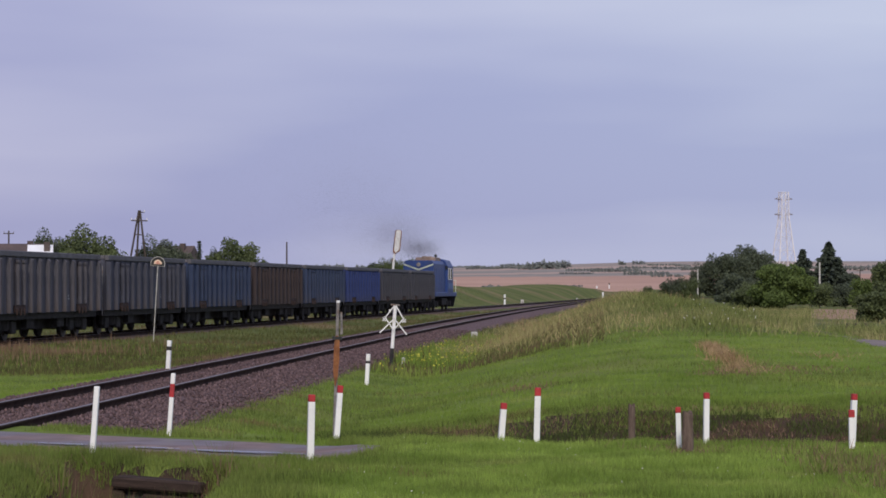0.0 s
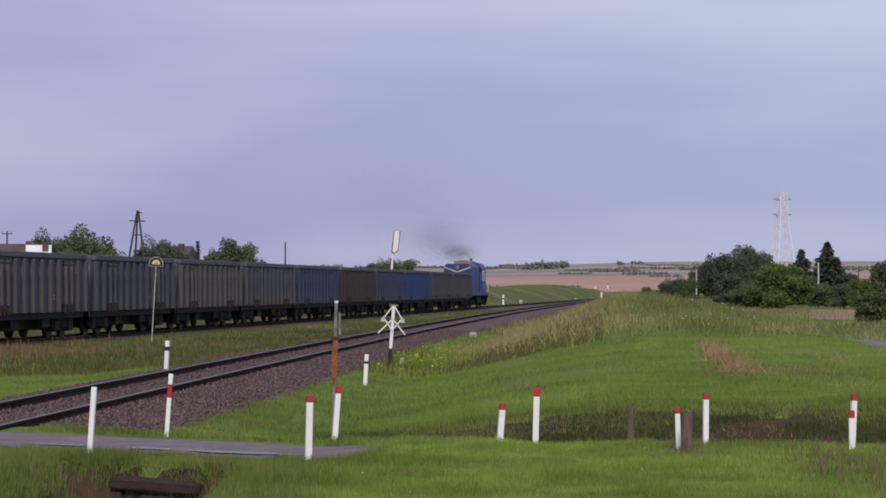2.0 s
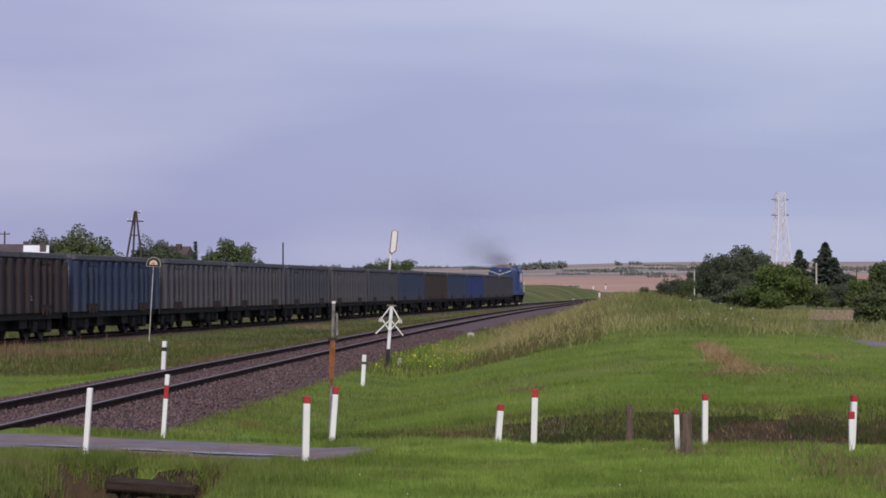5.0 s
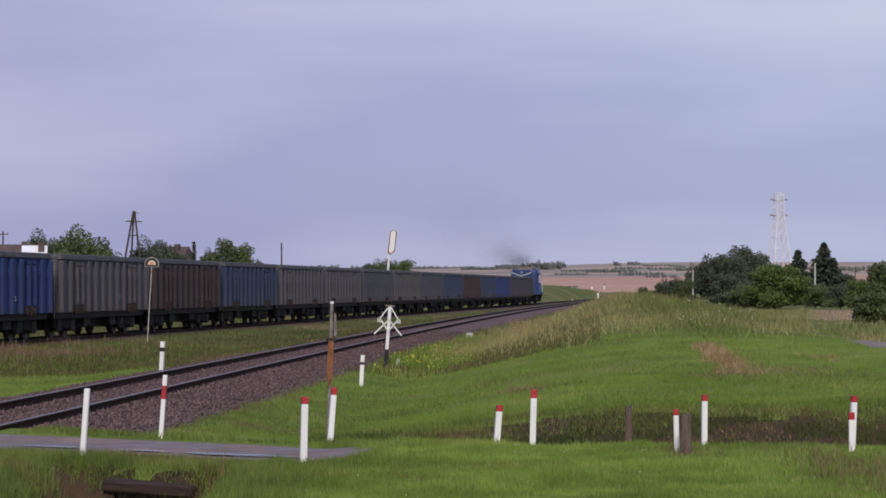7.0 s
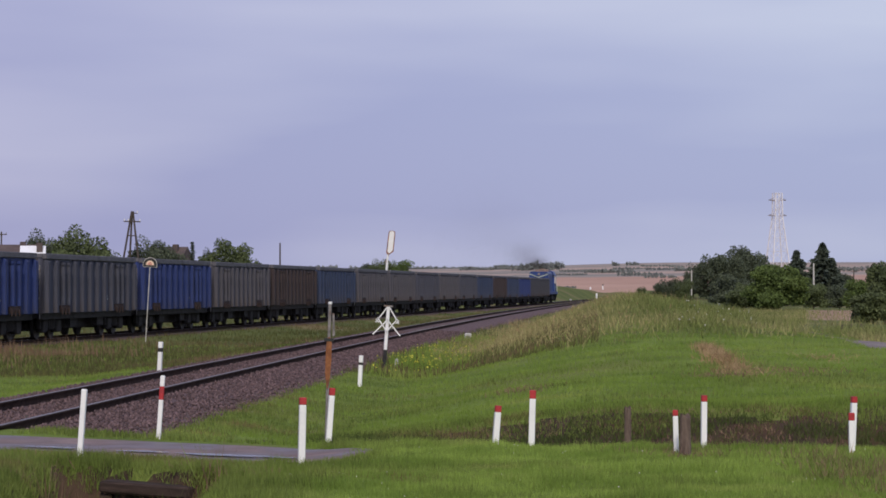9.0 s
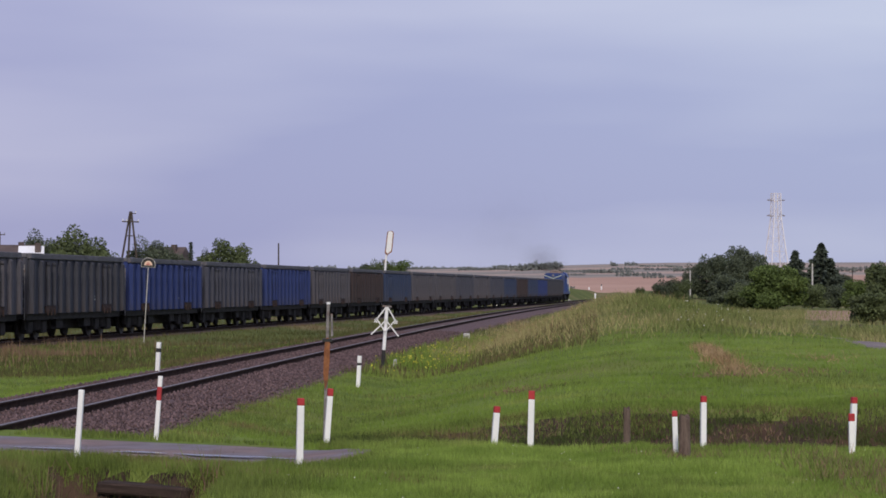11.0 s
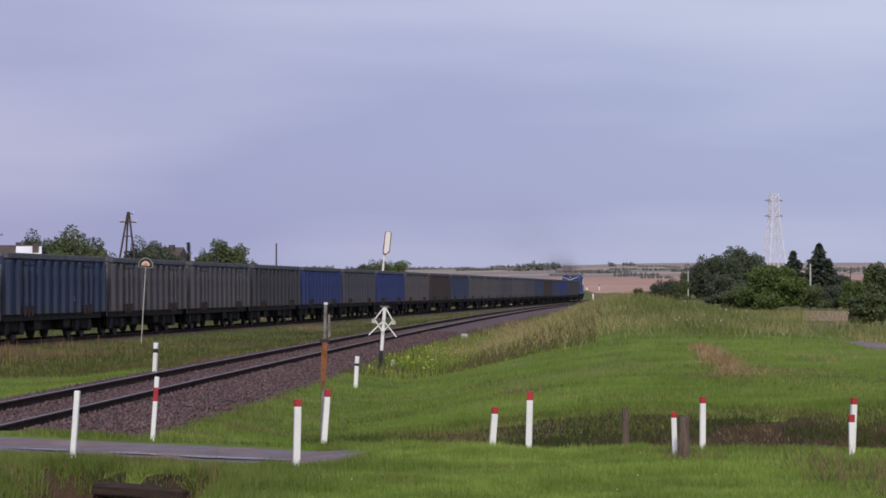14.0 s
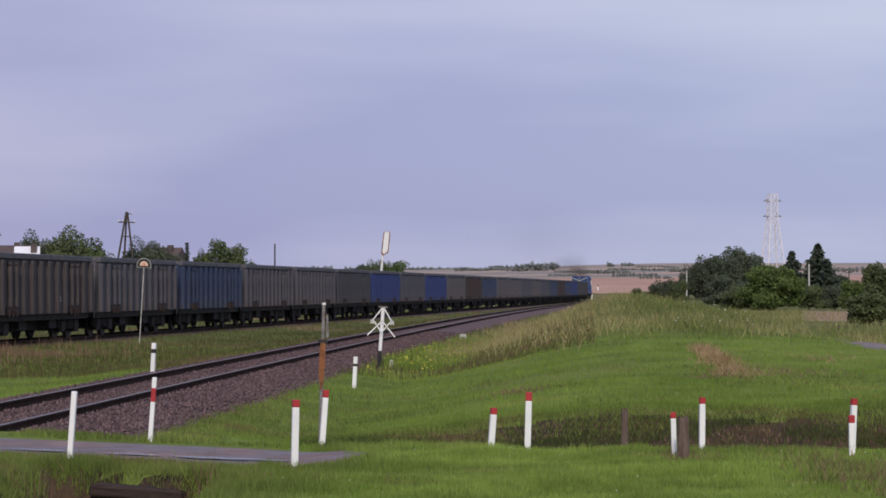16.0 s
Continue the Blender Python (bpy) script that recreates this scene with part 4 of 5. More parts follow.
def fir(x, y, height, width, seed, label):
    rng = np.random.RandomState(seed)
    e = empty("fir_tree", pose(x, y, zg(x, y)), label, "tree")
    part("trunk", rod(new_bm(), (0, 0, -0.3), (0, 0, height * 0.97), width * 0.05, 0.02, n=8), M["bark"], e)
    cs, ts, ss = [], [], []
    for k in range(26):
        q = k / 26
        lv = 0.08 + 0.92 * q
        reach = width * 0.62 * (1 - q) ** 1.1 * (0.8 + 0.4 * rng.rand()) + 0.06
        for i in range(8):
            a = 2 * math.pi * (i + rng.rand()) / 8
            rr = reach * (0.6 + 0.6 * rng.rand())
            for s in np.linspace(0.15, 1, 9):
                for _ in range(2):
                    cs.append((math.cos(a) * rr * s + 0.05 * rng.randn(), math.sin(a) * rr * s + 0.05 * rng.randn(),
                               height * lv - 0.24 * rr * s + 0.12 * rr * s * s + 0.05 * rng.randn()))
                    ts.append((math.cos(a) + 0.5 * rng.randn(), math.sin(a) + 0.5 * rng.randn(), -0.3 + 0.3 * rng.randn()))
                    ss.append(width * 0.048 * (0.7 + 0.6 * rng.rand()))
    c, t, s = np.array(cs), np.array(ts), np.array(ss)[:, None]
    t /= np.linalg.norm(t, axis=1)[:, None]
    b = np.cross(t, rng.normal(size=t.shape))
    b /= np.linalg.norm(b, axis=1)[:, None]
    v = np.stack([c - t * s, c + b * s * 0.5, c + t * s, c - b * s * 0.5], 1).reshape(-1, 3)
    o = new("crown", raw_mesh("crown", v, np.arange(len(v)).reshape(-1, 4), [M["needle"]]))
    o.parent = e


def tree_at(px, top, y, wpx, material, seed, label, **kw):
    x, y, z = place(px, top, y)
    return tree(x, y, z - zg(x, y), wpx * (1.34 if px < 800 else 1.15) / 4400 * y, material, seed, label, **kw)


BACK = "leafy green tree behind the railway line"
tree_at(74, 407, 250, 62, "leaf_dark", 1, "round dark green tree behind the railway", group="trees behind the railway")
tree_at(150, 403, 235, 92, "leaf", 2, BACK, group="trees behind the railway", count=3600, trunk=0.15)
tree_at(112, 428, 240, 55, "leaf_bright", 12, "light green bushy tree behind the railway", group="trees behind the railway", trunk=0.12)
tree_at(262, 419, 245, 68, "leaf_dark", 3, "dark green tree behind the railway", group="trees behind the railway", trunk=0.15)
tree_at(312, 440, 250, 50, "leaf_dark", 4, "low dark green tree beside a house", group="trees behind the railway", trunk=0.12)
tree_at(404, 423, 240, 72, "leaf", 5, BACK, group="trees behind the railway", count=3200, trunk=0.12)
tree_at(372, 440, 242, 36, "leaf_dark", 6, "low dark green tree behind the railway", group="trees behind the railway", trunk=0.12)
tree_at(672, 459, 300, 42, "leaf", 7, "small thin green tree behind the railway", group="trees behind the railway", trunk=0.15, count=1000)
tree_at(706, 461, 300, 44, "leaf_bright", 8, "small light green tree behind the railway", group="trees behind the railway", trunk=0.12, count=1300)
tree_at(655, 466, 310, 26, "leaf_dark", 9, "small green tree behind the railway", group="trees behind the railway", trunk=0.12)
tree_at(445, 460, 250, 30, "leaf_dark", 31, "low green tree behind the railway", group="trees behind the railway", trunk=0.12)
tree_at(10, 442, 240, 40, "leaf_dark", 32, "low dark green tree behind the railway", group="trees behind the railway", trunk=0.12)
x, y, z = place(342, 426, 246)
fir(x, y, z - zg(x, y), 1.7, 21, "slim dark green conifer behind the railway")
# grove on the other side
GROVE = "trees of the grove"
tree_at(1228, 466, 400, 34, "leaf_dark", 41, "dark green tree at the edge of the grove", group=GROVE, trunk=0.05)
tree_at(1258, 452, 390, 62, "leaf_dark", 42, "dark green broadleaf tree in the grove", group=GROVE, trunk=0.05, count=3200)
tree_at(1292, 455, 395, 50, "leaf_dark", 43, "dark green broadleaf tree in the grove", group=GROVE, trunk=0.05)
tree_at(1324, 437, 400, 70, "leaf_dark", 44, "tall dark round tree in the grove", group=GROVE, trunk=0.05, count=3600)
tree_at(1362, 462, 380, 46, "leaf_dark", 45, "dark green tree in the grove", group=GROVE, trunk=0.05)
tree_at(1296, 486, 300, 70, "leaf_dark", 46, "dark green undergrowth tree in the grove", group=GROVE, trunk=0.05)
tree_at(1180, 495, 330, 44, "leaf_dark", 47, "dark low bush beyond the meadow", name="bush", trunk=0.05)
tree_at(1206, 493, 330, 40, "leaf", 48, "low green bush beyond the meadow", name="bush", trunk=0.05)
tree_at(1136, 508, 340, 18, "leaf", 49, "tiny green bush beyond the meadow", name="bush", trunk=0.05, count=600)
tree_at(1376, 470, 190, 92, "leaf_bright", 50, "large light green bush beyond the meadow", name="bush", trunk=0.04, count=5200)
tree_at(1318, 502, 200, 56, "leaf", 51, "green bush beyond the meadow", name="bush", trunk=0.04)
tree_at(1440, 503, 240, 60, "leaf", 52, "low green bush beside the firs", name="bush", trunk=0.04)
tree_at(1486, 506, 240, 56, "leaf_dark", 53, "low dark bush beside the firs", name="bush", trunk=0.04)
tree_at(1526, 496, 200, 60, "leaf_bright", 54, "low green bush beside the track", name="bush", trunk=0.04)
tree_at(1568, 466, 115, 62, "leaf", 55, "green leafy tree at the edge of the field track", trunk=0.08, count=4200)
tree_at(1545, 520, 112, 70, "leaf", 56, "dense green hedge bush beside the field track", name="bush", trunk=0.04, count=3200)
tree_at(1493, 484, 520, 34, "leaf_dark", 57, "small distant green tree beyond the firs", trunk=0.08)
tree_at(1392, 482, 300, 60, "leaf_dark", 58, "dark green tree behind the large bush", group=GROVE, trunk=0.05)
for px, top, wpx, sd in ((1411, 442, 80, 61), (1457, 429, 96, 62), (1474, 456, 60, 63)):
    x, y, z = place(px, top, 330)
    fir(x, y, z - zg(x, y), wpx / 4400 * 330, sd, "dark green spruce tree beside the grove")


# ---- poles and pylon ----
def beam(bm, a, b, w):
    return rod(bm, a, b, w, n=4)


def lattice_pylon(x, y, z_top):
    zb = zg(x, y)
    h = z_top - zb
    e = empty("power_pylon", pose(x, y, zb, 0, 0, 18), "white lattice steel power pylon beyond the grove", "pylon")

    def half(z):
        return 2.9 - 1.9 * min(1, z / (0.74 * h)) if z < 0.74 * h else 1.0
    for sx in (-1, 1):
        for sy in (-1, 1):
            bm = new_bm()
            beam(bm, (sx * half(0), sy * half(0), 0), (sx * 1.0, sy * 1.0, 0.74 * h), 0.14)
            beam(bm, (sx * 1.0, sy * 1.0, 0.74 * h), (sx * 0.9, sy * 0.9, h), 0.13)
            part("leg", bm, M["pylon_steel"], e)
    levels = [0.0, 0.22, 0.40, 0.54, 0.65, 0.74, 0.83, 0.92, 1.0]
    for a, b in zip(levels, levels[1:]):
        ha, hb = half(a * h), half(b * h)
        for i in range(4):
            c = [(1, 1), (1, -1), (-1, -1), (-1, 1)]
            p, q = c[i], c[(i + 1) % 4]
            for name, f, t, z0, z1, h0 in (("brace", p, q, a, b, ha), ("brace", q, p, a, b, ha), ("girt", p, q, b, b, hb)):
                part(name, beam(new_bm(), (f[0] * h0, f[1] * h0, z0 * h), (t[0] * hb, t[1] * hb, z1 * h), 0.048), M["pylon_steel"], e)
    for zz, reach in ((0.765, 2.5), (0.925, 2.4)):
        bm = new_bm()
        for sx in (-1, 1):
            beam(bm, (sx * 0.9, 0.5, zz * h), (sx * reach, 0, zz * h + 0.1), 0.09)
            beam(bm, (sx * 0.9, -0.5, zz * h), (sx * reach, 0, zz * h + 0.1), 0.09)
            beam(bm, (sx * 0.9, 0, (zz + 0.025) * h), (sx * reach, 0, zz * h + 0.1), 0.06)
        part("cross_arm", bm, M["old_steel"], e)


x, y, z = place(1377, 342, 620)
lattice_pylon(x, y, z)


def wood_pole(px, top, y, label, arms=1, skin="old_wood"):
    x, y, z = place(px, top, y)
    zb = zg(x, y)
    e = empty("utility_pole", pose(x, y, zb), label, "utility pole", "wooden utility poles")
    part("pole", rod(new_bm(), (0, 0, -0.3), (0, 0, z - zb), 0.11, 0.08, n=8), M[skin], e)
    for k in range(arms):
        part("cross_arm", box(new_bm(), -0.55, -0.05, z - zb - 0.35, 0.55, 0.05, z - zb - 0.25), M["old_wood"], e)
        for sx in (-0.5, 0.5):
            part("insulator", rod(new_bm(), (sx, 0, z - zb - 0.25), (sx, 0, z - zb - 0.08), 0.05, 0.03, n=6), M["old_steel"], e)


wood_pole(4, 410, 260, "dark wooden utility pole with a crossarm")
wood_pole(497, 430, 280, "slim dark wooden utility pole", arms=0)
wood_pole(1441, 466, 262, "pale slim pole beside the spruces", arms=0, skin="concrete")
wood_pole(1225, 478, 386, "pale slim pole before the grove", arms=0, skin="concrete")
wood_pole(1512, 478, 420, "distant slim wooden pole", arms=1)

x, y, z = place(231, 374, 240)
zb = zg(x, y)
h = z - zb
apole = empty("utility_pole", pose(x, y, zb, 0, 1.5, 0), "dark three-legged wooden pole with crossarm and insulators", "utility pole", "wooden utility poles")
for ax, ay in ((-1.0, 0), (0.95, 0.3), (-0.3, 1.6)):
    part("leg", rod(new_bm(), (ax * 1.5, ay, -0.3), (ax * 0.06, 0, h), 0.11, 0.09, n=8), M["old_wood"], apole)
part("cross_arm", box(new_bm(), -0.8, -0.06, h - 1.05, 0.8, 0.06, h - 0.93), M["old_wood"], apole)
part("brace", box(new_bm(), -0.45, -0.05, h - 2.4, 0.45, 0.05, h - 2.3), M["old_wood"], apole)
part("top_arm", box(new_bm(), -0.05, -0.04, h - 0.22, 0.5, 0.04, h - 0.14), M["old_wood"], apole)
for ax, az in ((-0.75, h - 0.93), (-0.35, h - 0.93), (0.75, h - 0.93), (0.48, h - 0.14)):
    part("insulator", rod(new_bm(), (ax, 0, az), (ax, 0, az + 0.2), 0.06, 0.04, n=6), M["pylon_steel"], apole)


# ---- houses behind the line ----
def house(px, top, y, w, d, wall_h, material, label, turn=0):
    x, y, z = place(px, top, y)
    zb = zg(x, y)
    h = z - zb
    e = empty("house", pose(x, y, zb, 0, 0, turn), label, "house")
    walls = part("wall", box(new_bm(), -w / 2, -d / 2, -0.3, w / 2, d / 2, wall_h), M["plaster"], e)
    bm = prism(new_bm(), ((-d / 2 - 0.4, wall_h - 0.1), (d / 2 + 0.4, wall_h - 0.1), (d / 2 + 0.4, wall_h + 0.05), (0.0, h), (-d / 2 - 0.4, wall_h + 0.05)), -w / 2 - 0.4, w / 2 + 0.4)
    bmesh.ops.rotate(bm, verts=bm.verts[:], cent=(0, 0, 0), matrix=Matrix.Rotation(radians(90), 3, "Z"))
    roof = part("roof", bm, M[material], e)
    part("chimney", box(new_bm(), w * 0.22, -0.9, h - 1.2, w * 0.22 + 0.55, -0.35, h + 0.25, 0.02), M["roof_dark"], roof)
    for k in (-1, 1):
        win = part("window", box(new_bm(), k * w * 0.25 - 0.6, -d / 2 - 0.03, 1.0, k * w * 0.25 + 0.6, -d / 2 + 0.02, 2.3), M["white_paint"], walls)
        part("pane", box(new_bm(), k * w * 0.25 - 0.5, -d / 2 - 0.045, 1.1, k * w * 0.25 + 0.5, -d / 2 - 0.032, 2.2), M["glass"], walls)


house(60, 435, 226, 1.5, 4.4, 4.3, "roof_white", "house with a bright pale metal roof behind trees", 8)
house(20, 433, 228, 4.0, 6.0, 4.4, "roof_dark", "house with a dark roof behind trees", 8)
house(300, 437, 270, 3.6, 5.0, 4.6, "roof_dark", "small house with a dark roof among trees", -15)


# ---- far woods on the hills ----
def far_wood(name, spots, label, size):
    rng = np.random.RandomState(len(spots) + 17)
    vs, n = [], 0
    for px, y, wpx, hpx in spots:
        x = (px - 784) / 4400 * y
        w, h = wpx / 4400 * y, hpx / 4400 * y
        z = zg(x, y)
        k = max(4, int(w / (h * 0.45)))
        lobes = []
        for i in range(k):
            hh = h * (0.55 + 0.45 * rng.rand())
            lobes.append((x + (i + 0.5 - k / 2) * w / k, y + rng.uniform(-8, 8), z + hh * 0.5, h * 0.36, h * 0.5, hh * 0.52))
        v, f = leaf_cloud(rng, lobes, 55 * k, h * size)
        vs.append(v)
    v = np.concatenate(vs)
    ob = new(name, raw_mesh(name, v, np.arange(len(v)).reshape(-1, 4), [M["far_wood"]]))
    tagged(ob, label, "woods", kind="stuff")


def on_hill(px, py):
    """Distance at which the land beyond the line shows in that direction."""
    best, last = 2300.0, 1e9
    for y in np.arange(700, 2300, 20):
        x = (px - 784) / 4400 * y
        e = abs(zg(x, y) - (EYE_Z - (py - 510.5) / 4400 * y))
        if e < last:
            best, last = y, e
    return best


spots = []
for px, py, w, h in ((950, 478, 60, 17), (925, 479, 40, 10), (975, 478, 50, 16), (860, 478, 90, 7), (790, 477, 110, 6), (1030, 481, 80, 5), (1080, 483, 90, 8), (1135, 488, 80, 8),
                     (1115, 477, 60, 5), (1090, 471, 10, 9), (1120, 470, 22, 7), (1165, 472, 60, 4), (1200, 473, 30, 4), (1180, 478, 70, 5), (905, 473, 60, 5), (1010, 487, 60, 4),
                     (1170, 492, 60, 6), (1240, 480, 90, 9), (1300, 476, 90, 8), (1400, 478, 160, 8), (1540, 480, 120, 10), (740, 477, 60, 6), (660, 478, 80, 8), (500, 478, 200, 9), (300, 478, 300, 9), (100, 478, 300, 9)):
    spots.append((px, on_hill(px, py), w, h))
far_wood("distant_woods", spots, "grey-green woods and hedges on the far hills, haze in their colour", 0.16)
near_spots = [(928, 640, 16, 7), (955, 630, 26, 9), (880, 560, 60, 6), (940, 560, 60, 5), (862, 520, 40, 9), (1000, 560, 40, 4)]
far_wood("field_hedge", near_spots, "low green hedges along the edge of the stubble field", 0.18)


# ---- grass ----
def blades(name, x, y, hgt, wid, material, label, seed, lean=0.35, category="grass"):
    rng = np.random.RandomState(seed)
    n = len(x)
    z = ground_z(x, y)
    h = hgt * (0.5 + 0.9 * rng.rand(n))
    w = wid * (0.6 + 0.8 * rng.rand(n))
    a = rng.uniform(0, math.pi, n)
    la, ll = rng.uniform(0, 2 * math.pi, n), lean * h * rng.rand(n)
    c, s = np.cos(a) * w / 2, np.sin(a) * w / 2
    v = np.empty((n, 3, 3))
    v[:, 0] = np.stack([x - c, y - s, z - 0.01], -1)
    v[:, 1] = np.stack([x + c, y + s, z - 0.01], -1)
    v[:, 2] = np.stack([x + np.cos(la) * ll, y + np.sin(la) * ll, z + h], -1)
    ob = new(name, raw_mesh(name, v.reshape(-1, 3), np.arange(3 * n).reshape(-1, 3), [M[material]]))
    return tagged(ob, label, category, kind="stuff")


def scatter(seed, n, x0, x1, y0, y1, keep=None):
    rng = np.random.RandomState(seed)
    x, y = rng.uniform(x0, x1, n), rng.uniform(y0, y1, n)
    if keep is not None:
        k = keep(x, y)
        x, y = x[k], y[k]
    return x, y


def fan(seed, n, px0, px1, y0, y1, keep=None):
    """Even over the view's spread at each distance."""
    rng = np.random.RandomState(seed)
    y = np.exp(rng.uniform(math.log(y0), math.log(y1), n))
    x = (rng.uniform(px0, px1, n) - 784) / 4400 * y
    if keep is not None:
        k = keep(x, y)
        x, y = x[k], y[k]
    return x, y


def off_road(x, y):
    d = np.abs(y - road_mid(x))
    half = 2.0 * (1 - 0.8 * np.clip((x + 2.2) / 1.5, 0, 1) ** 2) + 0.12 * wave(x, y, 4.0, 31)
    pit = (road_mid(x) - y > 3.78 + 0.1 * wave(x, y, 6.0, 8)) & (x > -3.75) & (x < -2.15)
    return ~((d < half) & (x < -0.7)) & ~pit


def off_bed(x, y):
    u = x - near_track(y)
    w = x - train_x(y)
    ragged = 0.25 * wave(x, y, 1.6, 33)
    return ((u > np.where(y < 32.5, 1.15, 2.1) + ragged) | (u < -1.6 + ragged)) & (np.abs(w) > 1.7)


gr = np.random.RandomState(171)
x, y = scatter(71, 300000, -5.0, 5.2, 19.6, 29.4, lambda x, y: off_road(x, y) & (y + 0.12 * x < 29.0) & ((x > -1.4) | (road_mid(x) - y > 1.9)))
dim = (x - (-1.3 + 0.075 * (y - 20.6)) + 0.35 * wave(x, y, 1.7, 43) + 0.25 * gr.randn(len(x))) < 0
tuft = lumps(x, y, 0.22, 1) * lumps(x, y, 0.7, 2)
rank = lumps(x, y, 0.5, 6) + 0.25 * gr.randn(len(x)) > 0.92
for name, mask, hgt, wid, mat, lab, sd in (
        ("lawn_grass", ~dim & ~rank, 0.026 + 0.085 * tuft, 0.007, "lawn_blade", "short bright green lawn grass in tufts", 71),
        ("lawn_grass", ~dim & rank, 0.030 + 0.085 * tuft, 0.008, "roadside", "darker green tufts in the lawn", 271),
        ("roadside_grass", dim & ~rank, 0.040 + 0.12 * tuft, 0.009, "roadside", "dull green grass beside the road", 171),
        ("roadside_grass", dim & rank, 0.040 + 0.11 * tuft, 0.008, "blade", "green tufts of grass beside the road", 371)):
    blades(name, x[mask], y[mask], hgt[mask], wid, mat, lab, sd, lean=0.6)
# taller fringe along the lawn's far rim and along the road
x, y = scatter(371, 9000, -1.0, 5.2, 26.6, 28.6, lambda x, y: lumps(x, y, 0.35, 12) > 0.5)
blades("lawn_grass", x, y, 0.085 * lumps(x, y, 0.35, 12) + 0.02, 0.008, "lawn_blade", "longer grass along the rim of the lawn", 372, lean=0.6)
x, y = fan(72, 250000, -60, 1640, 25.0, 95.0, lambda x, y: off_bed(x, y) & off_road(x, y) & (np.abs(x - 10.87 - 0.067 * (y - 62)) > 0.6) & ((x < -1.0) | (y > 29.0)) & (y > road_mid(x)) & ~((y > 32.4) & (y < 35.9 + 1.1 * wave(x, y, 1.2, 50) + 0.3 * gr.randn(len(x))) & (x - near_track(y) > 3.2)))
u = x - near_track(y)
dim = (u < 4.2 + 1.2 * wave(x, y, 0.8, 45) + 0.5 * gr.randn(len(x))) & (u > 0) & (y < 75) & (lumps(x, y, 1.5, 15) > 0.35) | (lumps(x * 0.6, y * 0.4, 0.8, 14) + 0.14 * gr.randn(len(x)) > 0.80)
mown = 0.026 + 0.055 * lumps(x, y, 0.5, 16)
blades("meadow_grass", x[~dim], y[~dim], mown[~dim], 0.018, "blade", "mown green grass on the mound", 72, lean=0.6)
blades("roadside_grass", x[dim], y[dim], mown[dim] + 0.015, 0.016, "roadside", "darker green grass on the mound and beside the ballast", 172, lean=0.6)
# ditch bank: dark grass below, greener towards the mound
x, y = fan(73, 60000, 540, 1640, 32.4, 37.4, lambda x, y: x - near_track(y) > 2.6)
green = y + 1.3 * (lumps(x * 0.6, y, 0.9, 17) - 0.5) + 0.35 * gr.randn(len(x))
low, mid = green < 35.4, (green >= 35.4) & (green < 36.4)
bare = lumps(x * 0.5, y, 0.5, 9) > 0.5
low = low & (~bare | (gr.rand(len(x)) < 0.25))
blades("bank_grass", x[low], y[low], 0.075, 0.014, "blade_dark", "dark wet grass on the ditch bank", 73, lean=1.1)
blades("bank_grass", x[mid], y[mid], 0.065, 0.014, "roadside", "dull green grass on the shoulder of the bank", 273, lean=0.9)
top = green >= 36.4
blades("bank_grass", x[top], y[top], 0.05, 0.014, "blade", "green grass at the top of the bank", 373, lean=0.7)
x, y = fan(173, 5000, 640, 1600, 33.2, 36.0, lambda x, y: (x - near_track(y) > 2.6) & (lumps(x * 0.5, y, 0.5, 9) > 0.55))
blades("dry_weeds", x, y, 0.06, 0.016, "russet", "sparse brown withered grass on the bank", 173, lean=1.6, category="weeds")
# rough growth round the drain
x, y = scatter(174, 50000, -4.8, -1.5, 22.6, 26.2, lambda x, y: off_road(x, y) & (lumps(x, y, 0.3, 18) > 0.42) & (road_mid(x) - y > 1.9))
k = gr.rand(len(x)) < 0.2
x2, y2 = x[~k], y[~k]
blades("roadside_grass", x2[::2], y2[::2], 0.075, 0.009, "roadside", "rough dull green grass around the drain", 174, lean=0.7)
blades("roadside_grass", x2[1::2], y2[1::2], 0.06, 0.009, "blade", "green grass tufts around the drain", 176, lean=0.7)
blades("dry_weeds", x[k][::3], y[k][::3], 0.09, 0.010, "russet", "brown withered grass around the drain", 175, lean=1.4, category="weeds")
x, y = scatter(184, 900, -3.75, -2.1, 23.0, 23.75)
blades("drain_weeds", x[::2], y[::2], 0.34, 0.012, "roadside", "green weeds growing out of the drain", 184, lean=0.7, category="weeds")
blades("drain_weeds", x[1::2], y[1::2], 0.36, 0.010, "russet", "brown withered weeds in the drain", 185, lean=0.9, category="weeds")
# grass creeping over the ballast shoulder and between the rails
x, y = fan(181, 26000, 0, 700, 29.0, 62.0, lambda x, y: (x - near_track(y) > 1.5) & (x - near_track(y) < 3.4) & (lumps(x, y, 0.9, 19) + 0.12 * (x - near_track(y) - 2.4) > 0.56) & off_road(x, y))
blades("shoulder_grass", x, y, 0.085, 0.014, "roadside", "green grass creeping over the ballast shoulder", 181, lean=0.8)
x, y = fan(182, 7000, 0, 500, 34.0, 60.0, lambda x, y: (np.abs(x - near_track(y)) < 0.6) & (lumps(x, y, 1.1, 20) > 0.72))
blades("shoulder_grass", x, y, 0.10, 0.014, "roadside", "tufts of grass between the rails", 182, lean=0.8)
x, y = fan(74, 90000, -60, 1060, 60.0, 340.0, off_bed)
blades("verge_grass", x, y, 0.14, 0.035, "verge", "olive green verge grass between the tracks", 74)
wr = np.random.RandomState(175)
